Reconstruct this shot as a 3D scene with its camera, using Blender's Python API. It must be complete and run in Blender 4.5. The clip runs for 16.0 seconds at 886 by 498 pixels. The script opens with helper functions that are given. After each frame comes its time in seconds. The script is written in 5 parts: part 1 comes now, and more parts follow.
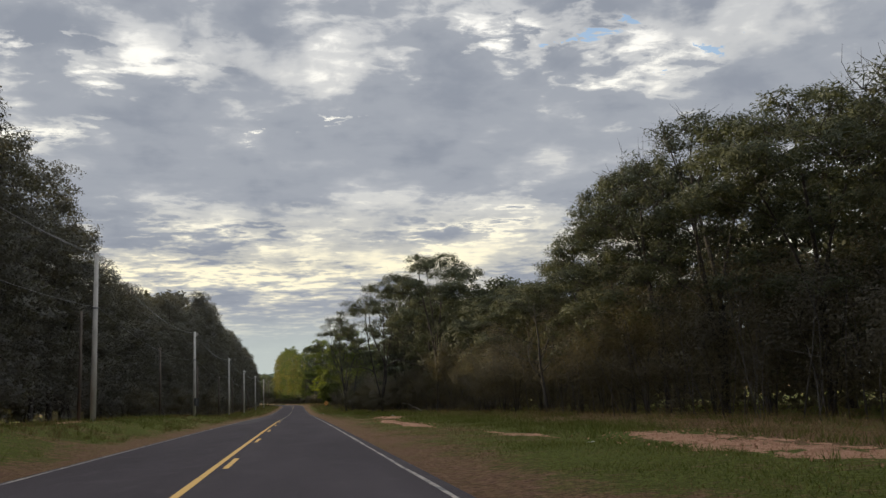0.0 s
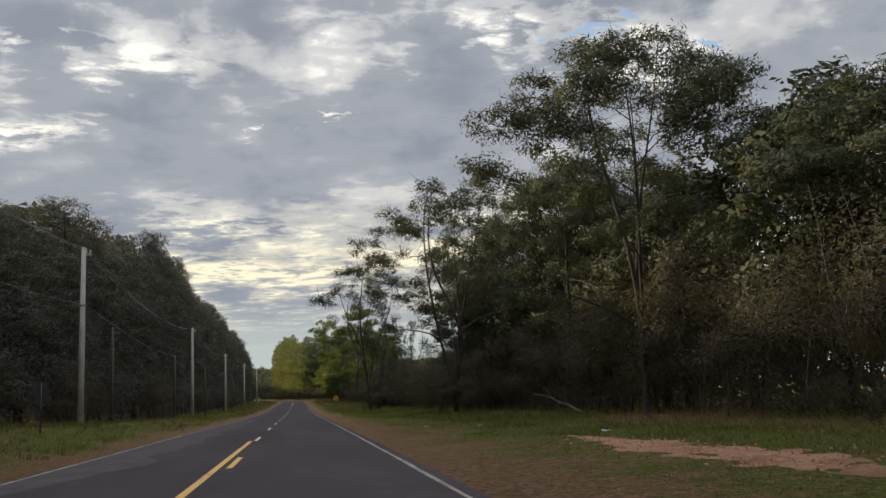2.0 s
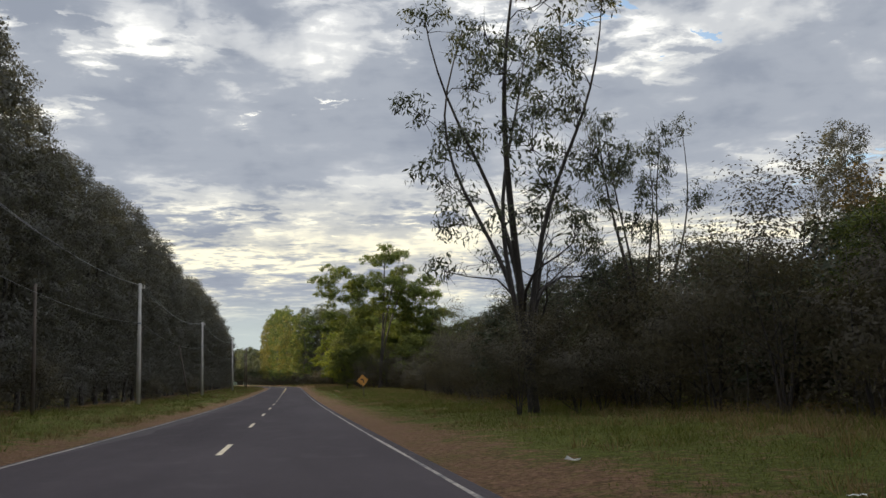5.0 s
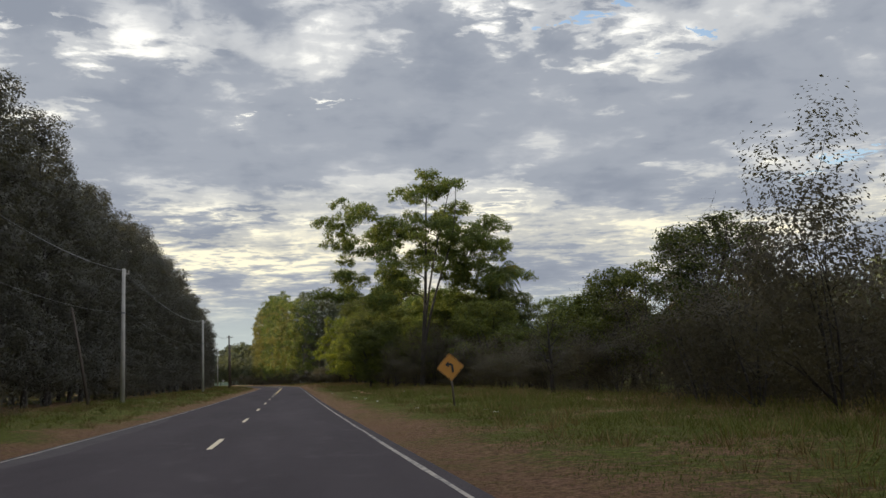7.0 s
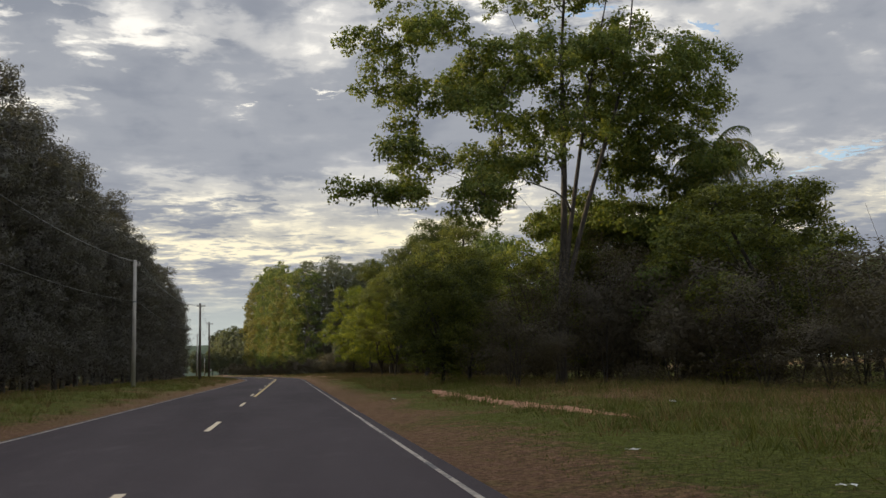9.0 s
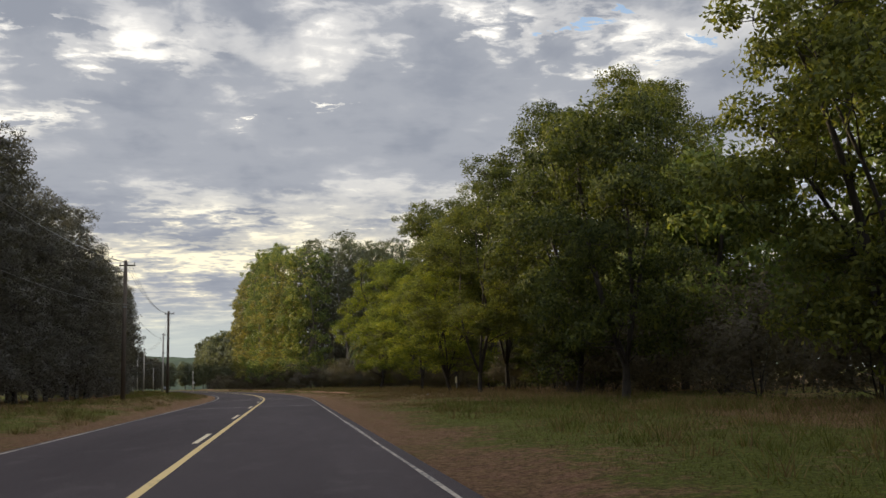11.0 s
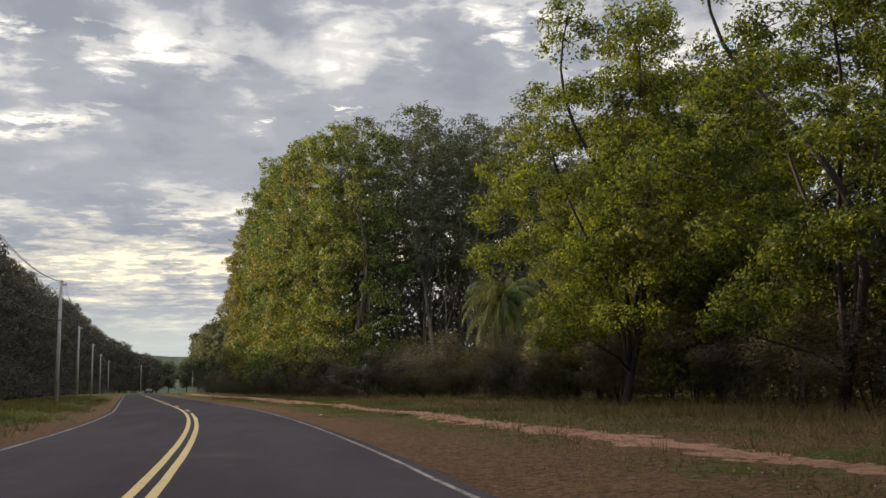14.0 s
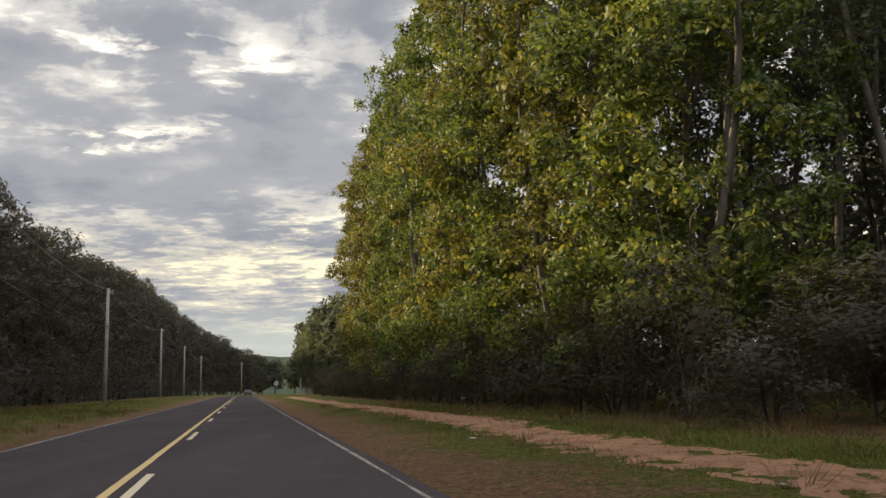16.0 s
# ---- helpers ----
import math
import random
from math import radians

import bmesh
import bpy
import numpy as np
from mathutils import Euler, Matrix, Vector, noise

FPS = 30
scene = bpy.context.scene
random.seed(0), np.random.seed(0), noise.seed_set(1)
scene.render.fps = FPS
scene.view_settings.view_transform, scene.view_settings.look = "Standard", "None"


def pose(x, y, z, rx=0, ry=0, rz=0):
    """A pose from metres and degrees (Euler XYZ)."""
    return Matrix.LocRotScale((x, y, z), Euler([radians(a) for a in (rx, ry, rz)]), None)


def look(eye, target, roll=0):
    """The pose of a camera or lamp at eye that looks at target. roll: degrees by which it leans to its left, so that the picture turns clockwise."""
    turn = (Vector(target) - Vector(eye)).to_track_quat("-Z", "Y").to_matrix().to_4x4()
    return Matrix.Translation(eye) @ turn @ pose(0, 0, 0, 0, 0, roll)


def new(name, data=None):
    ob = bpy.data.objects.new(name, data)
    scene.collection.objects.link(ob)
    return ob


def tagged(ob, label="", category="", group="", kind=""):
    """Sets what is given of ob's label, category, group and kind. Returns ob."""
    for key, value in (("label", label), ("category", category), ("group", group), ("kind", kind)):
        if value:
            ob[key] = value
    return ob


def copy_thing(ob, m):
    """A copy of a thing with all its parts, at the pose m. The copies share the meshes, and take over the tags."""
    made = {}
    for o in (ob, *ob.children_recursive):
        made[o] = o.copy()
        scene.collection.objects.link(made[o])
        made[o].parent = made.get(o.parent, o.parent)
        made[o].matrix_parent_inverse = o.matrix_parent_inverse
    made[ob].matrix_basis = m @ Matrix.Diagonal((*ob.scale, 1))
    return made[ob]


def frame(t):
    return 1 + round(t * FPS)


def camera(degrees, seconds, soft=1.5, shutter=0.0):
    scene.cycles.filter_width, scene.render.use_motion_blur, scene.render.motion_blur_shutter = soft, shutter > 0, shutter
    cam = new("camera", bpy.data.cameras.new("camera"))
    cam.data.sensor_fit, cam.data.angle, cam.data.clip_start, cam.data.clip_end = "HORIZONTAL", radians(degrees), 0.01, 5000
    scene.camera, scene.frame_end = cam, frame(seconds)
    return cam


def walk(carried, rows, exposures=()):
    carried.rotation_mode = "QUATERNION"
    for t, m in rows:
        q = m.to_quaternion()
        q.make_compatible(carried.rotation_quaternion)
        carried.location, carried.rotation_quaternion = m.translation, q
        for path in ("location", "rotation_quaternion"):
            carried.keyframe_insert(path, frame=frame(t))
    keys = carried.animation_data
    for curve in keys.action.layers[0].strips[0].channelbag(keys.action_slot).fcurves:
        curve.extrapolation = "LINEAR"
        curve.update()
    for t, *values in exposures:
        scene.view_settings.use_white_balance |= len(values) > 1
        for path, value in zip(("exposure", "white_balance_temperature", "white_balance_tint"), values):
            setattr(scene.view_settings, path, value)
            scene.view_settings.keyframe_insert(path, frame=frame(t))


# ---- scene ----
cam = camera(52.87, 16.0)
PATH = [
    (0, 1.58, -0.98, 1.186, -9.52, 9.42, -2.32),
    (0.5, 1.57, 12.47, 1.151, -9.54, 9.49, -2.40),
    (1, 1.58, 25.72, 1.107, -9.48, 9.36, -2.50),
    (1.5, 1.54, 39.32, 1.055, -9.50, 9.46, -2.55),
    (2, 1.48, 52.69, 0.997, -9.54, 9.13, -2.53),
    (2.5, 1.47, 65.82, 0.933, -9.56, 8.99, -2.36),
    (3, 1.49, 79.04, 0.861, -9.55, 8.70, -2.79),
    (3.5, 1.56, 92.04, 0.784, -9.68, 8.42, -2.68),
    (4, 1.59, 105.40, 0.698, -9.69, 8.30, -2.51),
    (4.5, 1.60, 118.98, 0.604, -9.70, 8.23, -2.27),
    (5, 1.48, 132.40, 0.503, -9.79, 8.41, -1.86),
    (7.5, 1.72, 198.14, 0.257, -9.99, 8.31, -2.42),
    (8, 1.74, 211.12, 0.265, -9.96, 8.04, -2.26),
    (8.5, 1.75, 224.21, 0.292, -9.96, 7.89, -2.19),
    (9, 1.75, 237.62, 0.340, -9.98, 7.83, -1.83),
    (9.5, 1.74, 251.18, 0.408, -10.06, 8.60, -1.73),
    (12, 1.81, 316.97, 0.851, -10.06, 8.69, -1.93),
    (12.5, 1.66, 330.08, 0.939, -10.05, 9.01, -1.93),
    (13, 1.46, 342.86, 1.026, -10.01, 9.07, -1.67),
    (13.5, 1.24, 355.68, 1.113, -10.01, 8.83, -1.56),
    (14, 0.89, 368.51, 1.200, -8.95, 8.90, -1.38),
    (14.5, 0.24, 381.73, 1.289, -7.37, 9.08, -1.28),
    (15, -0.88, 395.12, 1.380, -5.72, 8.81, -1.65),
    (15.5, -2.62, 408.38, 1.471, -3.90, 9.01, -1.17),
    (16, -4.20, 420.41, 1.553, -2.22, 9.09, -1.44),
]


def aim(x, y, z, yaw, pitch, roll):
    """A camera pose from its place and its turn in degrees."""
    a, b = radians(yaw), radians(pitch)
    way = Vector((-math.sin(a) * math.cos(b), math.cos(a) * math.cos(b), math.sin(b)))
    return look((x, y, z), Vector((x, y, z)) + way, roll)


walk(cam, [(t, aim(*p)) for t, *p in PATH], exposures=[(0.0, 0.12, 6500, 10), (3.0, 0.15, 6500, 10), (4.2, 0.32, 6350, 10), (5.2, 0.27, 6350, 10), (7.5, 0.14, 6400, 10), (9.0, 0.1, 6600, 11), (12.0, 0.28, 6600, 11.5), (13.5, 0.28, 6650, 12), (14.5, 0.32, 6750, 12), (16.0, 0.28, 6900, 12)])

# ---- world, sun ----
SUN_AZ, SUN_EL = 50.0, 14.0          # degrees to the left of +y, degrees up

world = bpy.data.worlds.new("overcast_evening")
scene.world = world
world.use_nodes = True
wt = world.node_tree
wt.nodes.clear()


def wn(kind, **kw):
    n = wt.nodes.new(kind)
    for k, v in kw.items():
        n.inputs[k].default_value = v
    return n


def wmath(op, a, b=None, c=None, clamp=False):
    n = wt.nodes.new("ShaderNodeMath")
    n.operation, n.use_clamp = op, clamp
    for i, v in enumerate((a, b, c)):
        if v is None:
            continue
        if isinstance(v, (int, float)):
            n.inputs[i].default_value = v
        else:
            wt.links.new(v, n.inputs[i])
    return n.outputs[0]


def wramp(fac, stops, smooth=True):
    n = wt.nodes.new("ShaderNodeValToRGB")
    n.color_ramp.interpolation = "EASE" if smooth else "LINEAR"
    e = n.color_ramp.elements
    while len(e) < len(stops):
        e.new(0.5)
    for el, (p, c) in zip(e, stops):
        el.position = p
        el.color = (c, c, c, 1) if isinstance(c, (int, float)) else (*c, 1)
    wt.links.new(fac, n.inputs[0])
    return n.outputs[0]


def wmix(fac, a, b):
    n = wt.nodes.new("ShaderNodeMix")
    n.data_type = "RGBA"
    for sock, v in ((n.inputs[0], fac), (n.inputs[6], a), (n.inputs[7], b)):
        if isinstance(v, tuple):
            sock.default_value = (*v, 1)
        else:
            wt.links.new(v, sock)
    return n.outputs[2]


geo = wt.nodes.new("ShaderNodeTexCoord")
sep = wt.nodes.new("ShaderNodeSeparateXYZ")
wt.links.new(geo.outputs["Generated"], sep.inputs[0])
up = wmath("MAXIMUM", sep.outputs[2], 0.0)
low = wmath("ADD", up, 0.07)
flat = wt.nodes.new("ShaderNodeCombineXYZ")
wt.links.new(wmath("DIVIDE", sep.outputs[0], low), flat.inputs[0])
wt.links.new(wmath("DIVIDE", sep.outputs[1], low), flat.inputs[1])


def wnoise(scale, detail, rough, distort, shift):
    mp = wt.nodes.new("ShaderNodeMapping")
    mp.inputs["Location"].default_value = shift
    mp.inputs["Scale"].default_value = (0.8, 1.0, 1.0)
    wt.links.new(flat.outputs[0], mp.inputs[0])
    n = wn("ShaderNodeTexNoise", Scale=scale, Detail=detail, Roughness=rough, Distortion=distort)
    wt.links.new(mp.outputs[0], n.inputs["Vector"])
    return n.outputs[0]


broad = wnoise(1.5, 3.0, 0.5, 0.2, (3.1, 0.4, 0.0))
fine = wnoise(6.0, 6.0, 0.58, 0.3, (0.7, 5.2, 0.0))
wisp = wnoise(15.0, 5.0, 0.6, 0.5, (9.3, 1.2, 0.0))
soft = wt.nodes.new("ShaderNodeCombineXYZ")
wt.links.new(wmath("MULTIPLY", wmath("ARCTAN2", sep.outputs[0], sep.outputs[1]), 7.0), soft.inputs[0])
wt.links.new(wmath("MULTIPLY", wmath("POWER", up, 0.7), 13.0), soft.inputs[1])
puff_n = wn("ShaderNodeTexNoise", Scale=1.25, Detail=5.0, Roughness=0.52, Distortion=0.15)
wt.links.new(soft.outputs[0], puff_n.inputs["Vector"])
puff = puff_n.outputs[0]
# how readily the deck thins out, by height above the horizon
thin = wramp(up, [(0.0, 0.42), (0.08, 0.515), (0.15, 0.555), (0.20, 0.515), (0.245, 0.42), (0.30, 0.45), (0.36, 0.50), (0.45, 0.52), (0.7, 0.50)])
mass = wmath("ADD", wmath("MULTIPLY", broad, 0.55), wmath("MULTIPLY", fine, 0.45))
bright = wmath("ADD", wmath("SUBTRACT", thin, 0.5), wmath("ADD", wmath("ADD", wmath("MULTIPLY", mass, 0.6), wmath("MULTIPLY", puff, 0.4)), wmath("MULTIPLY", wmath("SUBTRACT", wisp, 0.5), 0.20)))
azim = wmath("ADD", wmath("ADD", wmath("ARCTAN2", sep.outputs[0], sep.outputs[1]), wmath("MULTIPLY", wmath("SUBTRACT", fine, 0.5), 0.45)), wmath("MULTIPLY", wmath("SUBTRACT", wisp, 0.5), 0.22))
elev = wmath("ADD", wmath("ADD", wmath("ARCSINE", sep.outputs[2]), wmath("MULTIPLY", wmath("SUBTRACT", fine, 0.5), 0.115)), wmath("MULTIPLY", wmath("SUBTRACT", wisp, 0.5), 0.035))


def opening(a, e, ra, re, amount):
    """A thin place in the deck at an azimuth and elevation, with its half widths."""
    u = wmath("DIVIDE", wmath("SUBTRACT", azim, a), ra)
    v_ = wmath("DIVIDE", wmath("SUBTRACT", elev, e), re)
    r2 = wmath("ADD", wmath("MULTIPLY", u, u), wmath("MULTIPLY", v_, v_))
    return wmath("MULTIPLY", wmath("POWER", 2.718, wmath("MULTIPLY", r2, -1.0)), amount)


OPENINGS = [(-0.12, 0.368, 0.10, 0.034, 0.13), (-0.261, 0.381, 0.05, 0.018, 0.14), (0.294, 0.406, 0.075, 0.026, 0.17), (0.439, 0.364, 0.12, 0.045, 0.16), (-0.274, 0.281, 0.06, 0.014, 0.20),
            (0.029, 0.309, 0.020, 0.008, 0.22), (-0.027, 0.197, 0.11, 0.016, 0.13), (0.21, 0.192, 0.085, 0.010, 0.14), (0.0, 0.150, 0.17, 0.026, 0.11), (0.514, 0.264, 0.05, 0.012, 0.12)]
for spec in OPENINGS:
    bright = wmath("ADD", bright, opening(*spec[:4], 0.85 * spec[4]))
hole = wmath("ADD", opening(0.369, 0.393, 0.030, 0.011, 1.0), opening(0.488, 0.357, 0.032, 0.012, 1.0))
hole = wmath("ADD", hole, opening(0.604, 0.208, 0.033, 0.009, 0.9))
lit = wramp(bright, [(0.50, 0.0), (0.57, 0.30), (0.66, 1.0)])
shade = wramp(wmath("ADD", wmath("MULTIPLY", broad, 0.3), wmath("ADD", wmath("MULTIPLY", puff, 0.5), wmath("MULTIPLY", fine, 0.2))), [(0.38, (0.262, 0.288, 0.338)), (0.50, (0.335, 0.359, 0.402)), (0.61, (0.45, 0.466, 0.492))])
glow = wramp(up, [(0.0, (0.80, 0.76, 0.60)), (0.14, (0.98, 0.90, 0.66)), (0.24, (0.98, 0.95, 0.84)), (0.42, (1.0, 0.98, 0.92))])
clouds = wmix(lit, shade, glow)
haze = wramp(up, [(0.0, 1.0), (0.05, 0.85), (0.11, 0.0)])
clouds = wmix(haze, clouds, (0.50, 0.55, 0.52))
sky = wt.nodes.new("ShaderNodeTexSky")
sky.sky_type, sky.sun_disc = "NISHITA", False
sky.sun_elevation, sky.sun_rotation = radians(SUN_EL), radians(-SUN_AZ)
blue = wt.nodes.new("ShaderNodeVectorMath")
blue.operation = "SCALE"
wt.links.new(sky.outputs[0], blue.inputs[0])
blue.inputs["Scale"].default_value = 0.22
gap = wramp(wmath("ADD", hole, wmath("MULTIPLY", wmath("SUBTRACT", wisp, 0.5), 0.9)), [(0.45, 0.0), (0.75, 0.85)])
final = wmix(gap, clouds, blue.outputs[0])
# an overcast sky is brighter overhead than low down
lift = wramp(up, [(0.0, 1.0), (0.42, 1.0), (0.72, 2.4), (1.0, 2.75)])
over = wt.nodes.new("ShaderNodeVectorMath")
over.operation = "MULTIPLY"
wt.links.new(final, over.inputs[0])
wt.links.new(lift, over.inputs[1])
back = wn("ShaderNodeBackground", Strength=1.0)
wt.links.new(over.outputs[0], back.inputs[0])
wout = wt.nodes.new("ShaderNodeOutputWorld")
wt.links.new(back.outputs[0], wout.inputs[0])

sun_data = bpy.data.lights.new("sun", "SUN")
sun_data.energy, sun_data.angle, sun_data.color = 5.0, radians(1.0), (1.0, 0.83, 0.54)
sun = new("sun", sun_data)
sa, se = radians(SUN_AZ), radians(SUN_EL)
sun.matrix_world = look((-60, 30, 60), Vector((-60, 30, 60)) - Vector((-math.sin(sa) * math.cos(se), math.cos(sa) * math.cos(se), math.sin(se))))

# ---- materials ----


class Mat:
    """A small builder of node materials."""

    def __init__(self, name):
        self.m = bpy.data.materials.new(name)
        self.m.use_nodes = True
        self.t = self.m.node_tree
        self.b = self.t.nodes["Principled BSDF"]

    def node(self, kind, **kw):
        n = self.t.nodes.new(kind)
        for k, v in kw.items():
            n.inputs[k].default_value = v
        return n

    def link(self, a, b):
        self.t.links.new(a, b)

    def noise(self, scale, detail=4.0, rough=0.55, coord="Object", stretch=(1, 1, 1), distort=0.0):
        c = self.node("ShaderNodeTexCoord")
        mp = self.node("ShaderNodeMapping")
        mp.inputs["Scale"].default_value = stretch
        self.link(c.outputs[coord], mp.inputs[0])
        n = self.node("ShaderNodeTexNoise", Scale=scale, Detail=detail, Roughness=rough, Distortion=distort)
        self.link(mp.outputs[0], n.inputs["Vector"])
        return n.outputs[0]

    def ramp(self, fac, stops):
        n = self.node("ShaderNodeValToRGB")
        e = n.color_ramp.elements
        while len(e) < len(stops):
            e.new(0.5)
        for el, (p, c) in zip(e, stops):
            el.position = p
            el.color = (c, c, c, 1) if isinstance(c, (int, float)) else (*c, 1)
        self.link(fac, n.inputs[0])
        return n.outputs[0]

    def mix(self, fac, a, b, blend="MIX"):
        n = self.node("ShaderNodeMix")
        n.data_type, n.blend_type = "RGBA", blend
        for sock, v in ((n.inputs[0], fac), (n.inputs[6], a), (n.inputs[7], b)):
            if isinstance(v, tuple):
                sock.default_value = (*v, 1)
            elif isinstance(v, (int, float)):
                sock.default_value = v
            else:
                self.link(v, sock)
        return n.outputs[2]

    def math(self, op, a, b):
        n = self.node("ShaderNodeMath")
        n.operation = op
        for i, v in enumerate((a, b)):
            if isinstance(v, (int, float)):
                n.inputs[i].default_value = v
            else:
                self.link(v, n.inputs[i])
        return n.outputs[0]

    def bump(self, height, strength, distance):
        n = self.node("ShaderNodeBump", Strength=strength, Distance=distance)
        self.link(height, n.inputs["Height"])
        self.link(n.outputs[0], self.b.inputs["Normal"])

    def colour(self, c, rough=0.8):
        if isinstance(c, tuple):
            self.b.inputs["Base Color"].default_value = (*c, 1)
        else:
            self.link(c, self.b.inputs["Base Color"])
        self.b.inputs["Roughness"].default_value = rough
        return self.m


def leaf_material(name, stops, see_through=0.35, rough=0.6, gloss=0.16, vary=0.55):
    k = Mat(name)
    isl = k.node("ShaderNodeNewGeometry").outputs["Random Per Island"]
    # clump-sized tone changes put lit and shaded patches into the leaf colour
    big = k.math("ADD", k.math("MULTIPLY", k.math("ADD", k.noise(0.35, 2.0), k.noise(0.9, 1.0)), 0.95), -0.45)
    tree = k.node("ShaderNodeObjectInfo").outputs["Random"]
    f = k.math("ADD", k.math("MULTIPLY", isl, vary), k.math("ADD", k.math("MULTIPLY", big, 1.0 - vary), k.math("MULTIPLY", k.math("SUBTRACT", tree, 0.5), 0.25)))
    c = k.ramp(f, stops)
    k.colour(c, rough)
    k.b.inputs["Specular IOR Level"].default_value = gloss
    tr = k.node("ShaderNodeBsdfTranslucent")
    k.link(k.mix(1.0, c, (1.0, 0.95, 0.45), "MULTIPLY"), tr.inputs[0])
    mx = k.node("ShaderNodeMixShader", Fac=see_through)
    out = k.t.nodes["Material Output"]
    k.link(k.b.outputs[0], mx.inputs[1])
    k.link(tr.outputs[0], mx.inputs[2])
    k.link(mx.outputs[0], out.inputs[0])
    return k.m


def bark_material(name, dark, light, patchy=6.0):
    k = Mat(name)
    n = k.noise(patchy, 6.0, 0.65, stretch=(1, 1, 0.25))
    c = k.ramp(n, [(0.35, dark), (0.65, light)])
    k.bump(k.noise(22.0, 5.0, 0.6, stretch=(1, 1, 0.2)), 0.6, 0.03)
    return k.colour(c, 0.9)


# grey, raised base colour includes the pale veil of haze over the woods
LEAF_DARK = leaf_material("leaf_dark_evergreen", [(0.2, (0.105, 0.103, 0.100)), (0.55, (0.126, 0.124, 0.116)), (0.9, (0.150, 0.150, 0.132))], 0.3, 0.85, 0.08)
LEAF_ACACIA = leaf_material("leaf_feathery", [(0.2, (0.042, 0.050, 0.034)), (0.55, (0.074, 0.083, 0.050)), (0.9, (0.108, 0.114, 0.062))], 0.22, 0.65, 0.18)
LEAF_BROAD = leaf_material("leaf_broad_green", [(0.2, (0.075, 0.108, 0.036)), (0.55, (0.13, 0.172, 0.05)), (0.9, (0.22, 0.235, 0.06))], 0.45)
# sunlight is put into this colour: dark inner tones up to bright lit yellow
LEAF_SUNLIT_YELLOW = leaf_material("leaf_sunlit_yellow_green", [(0.15, (0.036, 0.052, 0.018)), (0.45, (0.12, 0.155, 0.03)), (0.74, (0.30, 0.33, 0.045)), (1.0, (0.40, 0.37, 0.06))], 0.5, vary=0.5)
# the canopy's shade and its lit patches are part of this colour range
LEAF_CANOPY = leaf_material("leaf_canopy", [(0.15, (0.036, 0.050, 0.022)), (0.5, (0.092, 0.112, 0.034)), (0.8, (0.18, 0.198, 0.045)), (1.0, (0.25, 0.235, 0.05))], 0.45, vary=0.5)
# wide tone range of both gum leaves paints in sunlit leaves, glints and dark gaps
LEAF_EUC = leaf_material("leaf_eucalyptus", [(0.12, (0.040, 0.066, 0.026)), (0.45, (0.118, 0.170, 0.048)), (0.78, (0.26, 0.31, 0.08)), (1.0, (0.46, 0.43, 0.12))], 0.42, gloss=0.5, vary=0.8)
LEAF_OLIVE = leaf_material("leaf_eucalyptus_olive", [(0.12, (0.05, 0.056, 0.026)), (0.45, (0.15, 0.162, 0.046)), (0.78, (0.31, 0.30, 0.07)), (1.0, (0.48, 0.38, 0.10))], 0.38, gloss=0.5, vary=0.85)
# greyer gum leaf that carries the shade of the stand's unlit side
LEAF_GUM_DARK = leaf_material("leaf_eucalyptus_dark", [(0.2, (0.10, 0.112, 0.09)), (0.55, (0.14, 0.158, 0.112)), (0.9, (0.18, 0.20, 0.12))], 0.4, 0.75, 0.15)
LEAF_SCRUB = leaf_material("leaf_scrub", [(0.2, (0.086, 0.078, 0.064)), (0.55, (0.112, 0.101, 0.080)), (0.9, (0.140, 0.126, 0.095))], 0.35, 0.9, 0.03)
LEAF_DRY = leaf_material("leaf_dry_orange", [(0.2, (0.10, 0.07, 0.03)), (0.6, (0.19, 0.13, 0.05)), (0.9, (0.26, 0.16, 0.06))], 0.3)
LEAF_PALM = leaf_material("leaf_palm", [(0.2, (0.06, 0.095, 0.04)), (0.6, (0.12, 0.15, 0.055)), (0.9, (0.30, 0.22, 0.06))], 0.35)
BARK_GREY = bark_material("bark_grey", (0.035, 0.031, 0.028), (0.10, 0.088, 0.076))
BARK_DARK = bark_material("bark_dark", (0.020, 0.017, 0.015), (0.055, 0.046, 0.038))
BARK_PALE = bark_material("bark_pale", (0.07, 0.06, 0.05), (0.22, 0.195, 0.165), 3.0)

k = Mat("asphalt")
grain = k.noise(160.0, 3.0, 0.7)
worn = k.noise(0.25, 5.0, 0.6, stretch=(1.6, 0.25, 1))
patch = k.noise(1.4, 5.0, 0.65, stretch=(1, 0.5, 1))
c = k.ramp(worn, [(0.35, (0.041, 0.0325, 0.0345)), (0.65, (0.059, 0.048, 0.050))])
c = k.mix(k.ramp(patch, [(0.55, 0.0), (0.75, 0.5)]), c, (0.088, 0.076, 0.075))
c = k.mix(0.6, c, k.ramp(grain, [(0.3, (0.55, 0.55, 0.55)), (0.7, (1.45, 1.45, 1.45))]), "MULTIPLY")
k.bump(k.noise(220.0, 2.0, 0.6), 0.5, 0.006)
ASPHALT = k.colour(c, 0.9)
k.b.inputs["Specular IOR Level"].default_value = 0.14


def paint_material(name, base, keep):
    k = Mat(name)
    wear = k.noise(9.0, 7.0, 0.7)
    big = k.noise(0.8, 3.0, 0.6)
    c = k.mix(k.ramp(k.math("ADD", k.math("MULTIPLY", wear, 0.65), k.math("MULTIPLY", big, 0.35)), [(keep, 0.0), (keep + 0.1, 1.0)]), base, (0.07, 0.065, 0.062))
    k.bump(k.noise(150.0, 2.0), 0.4, 0.004)
    return k.colour(c, 0.7)


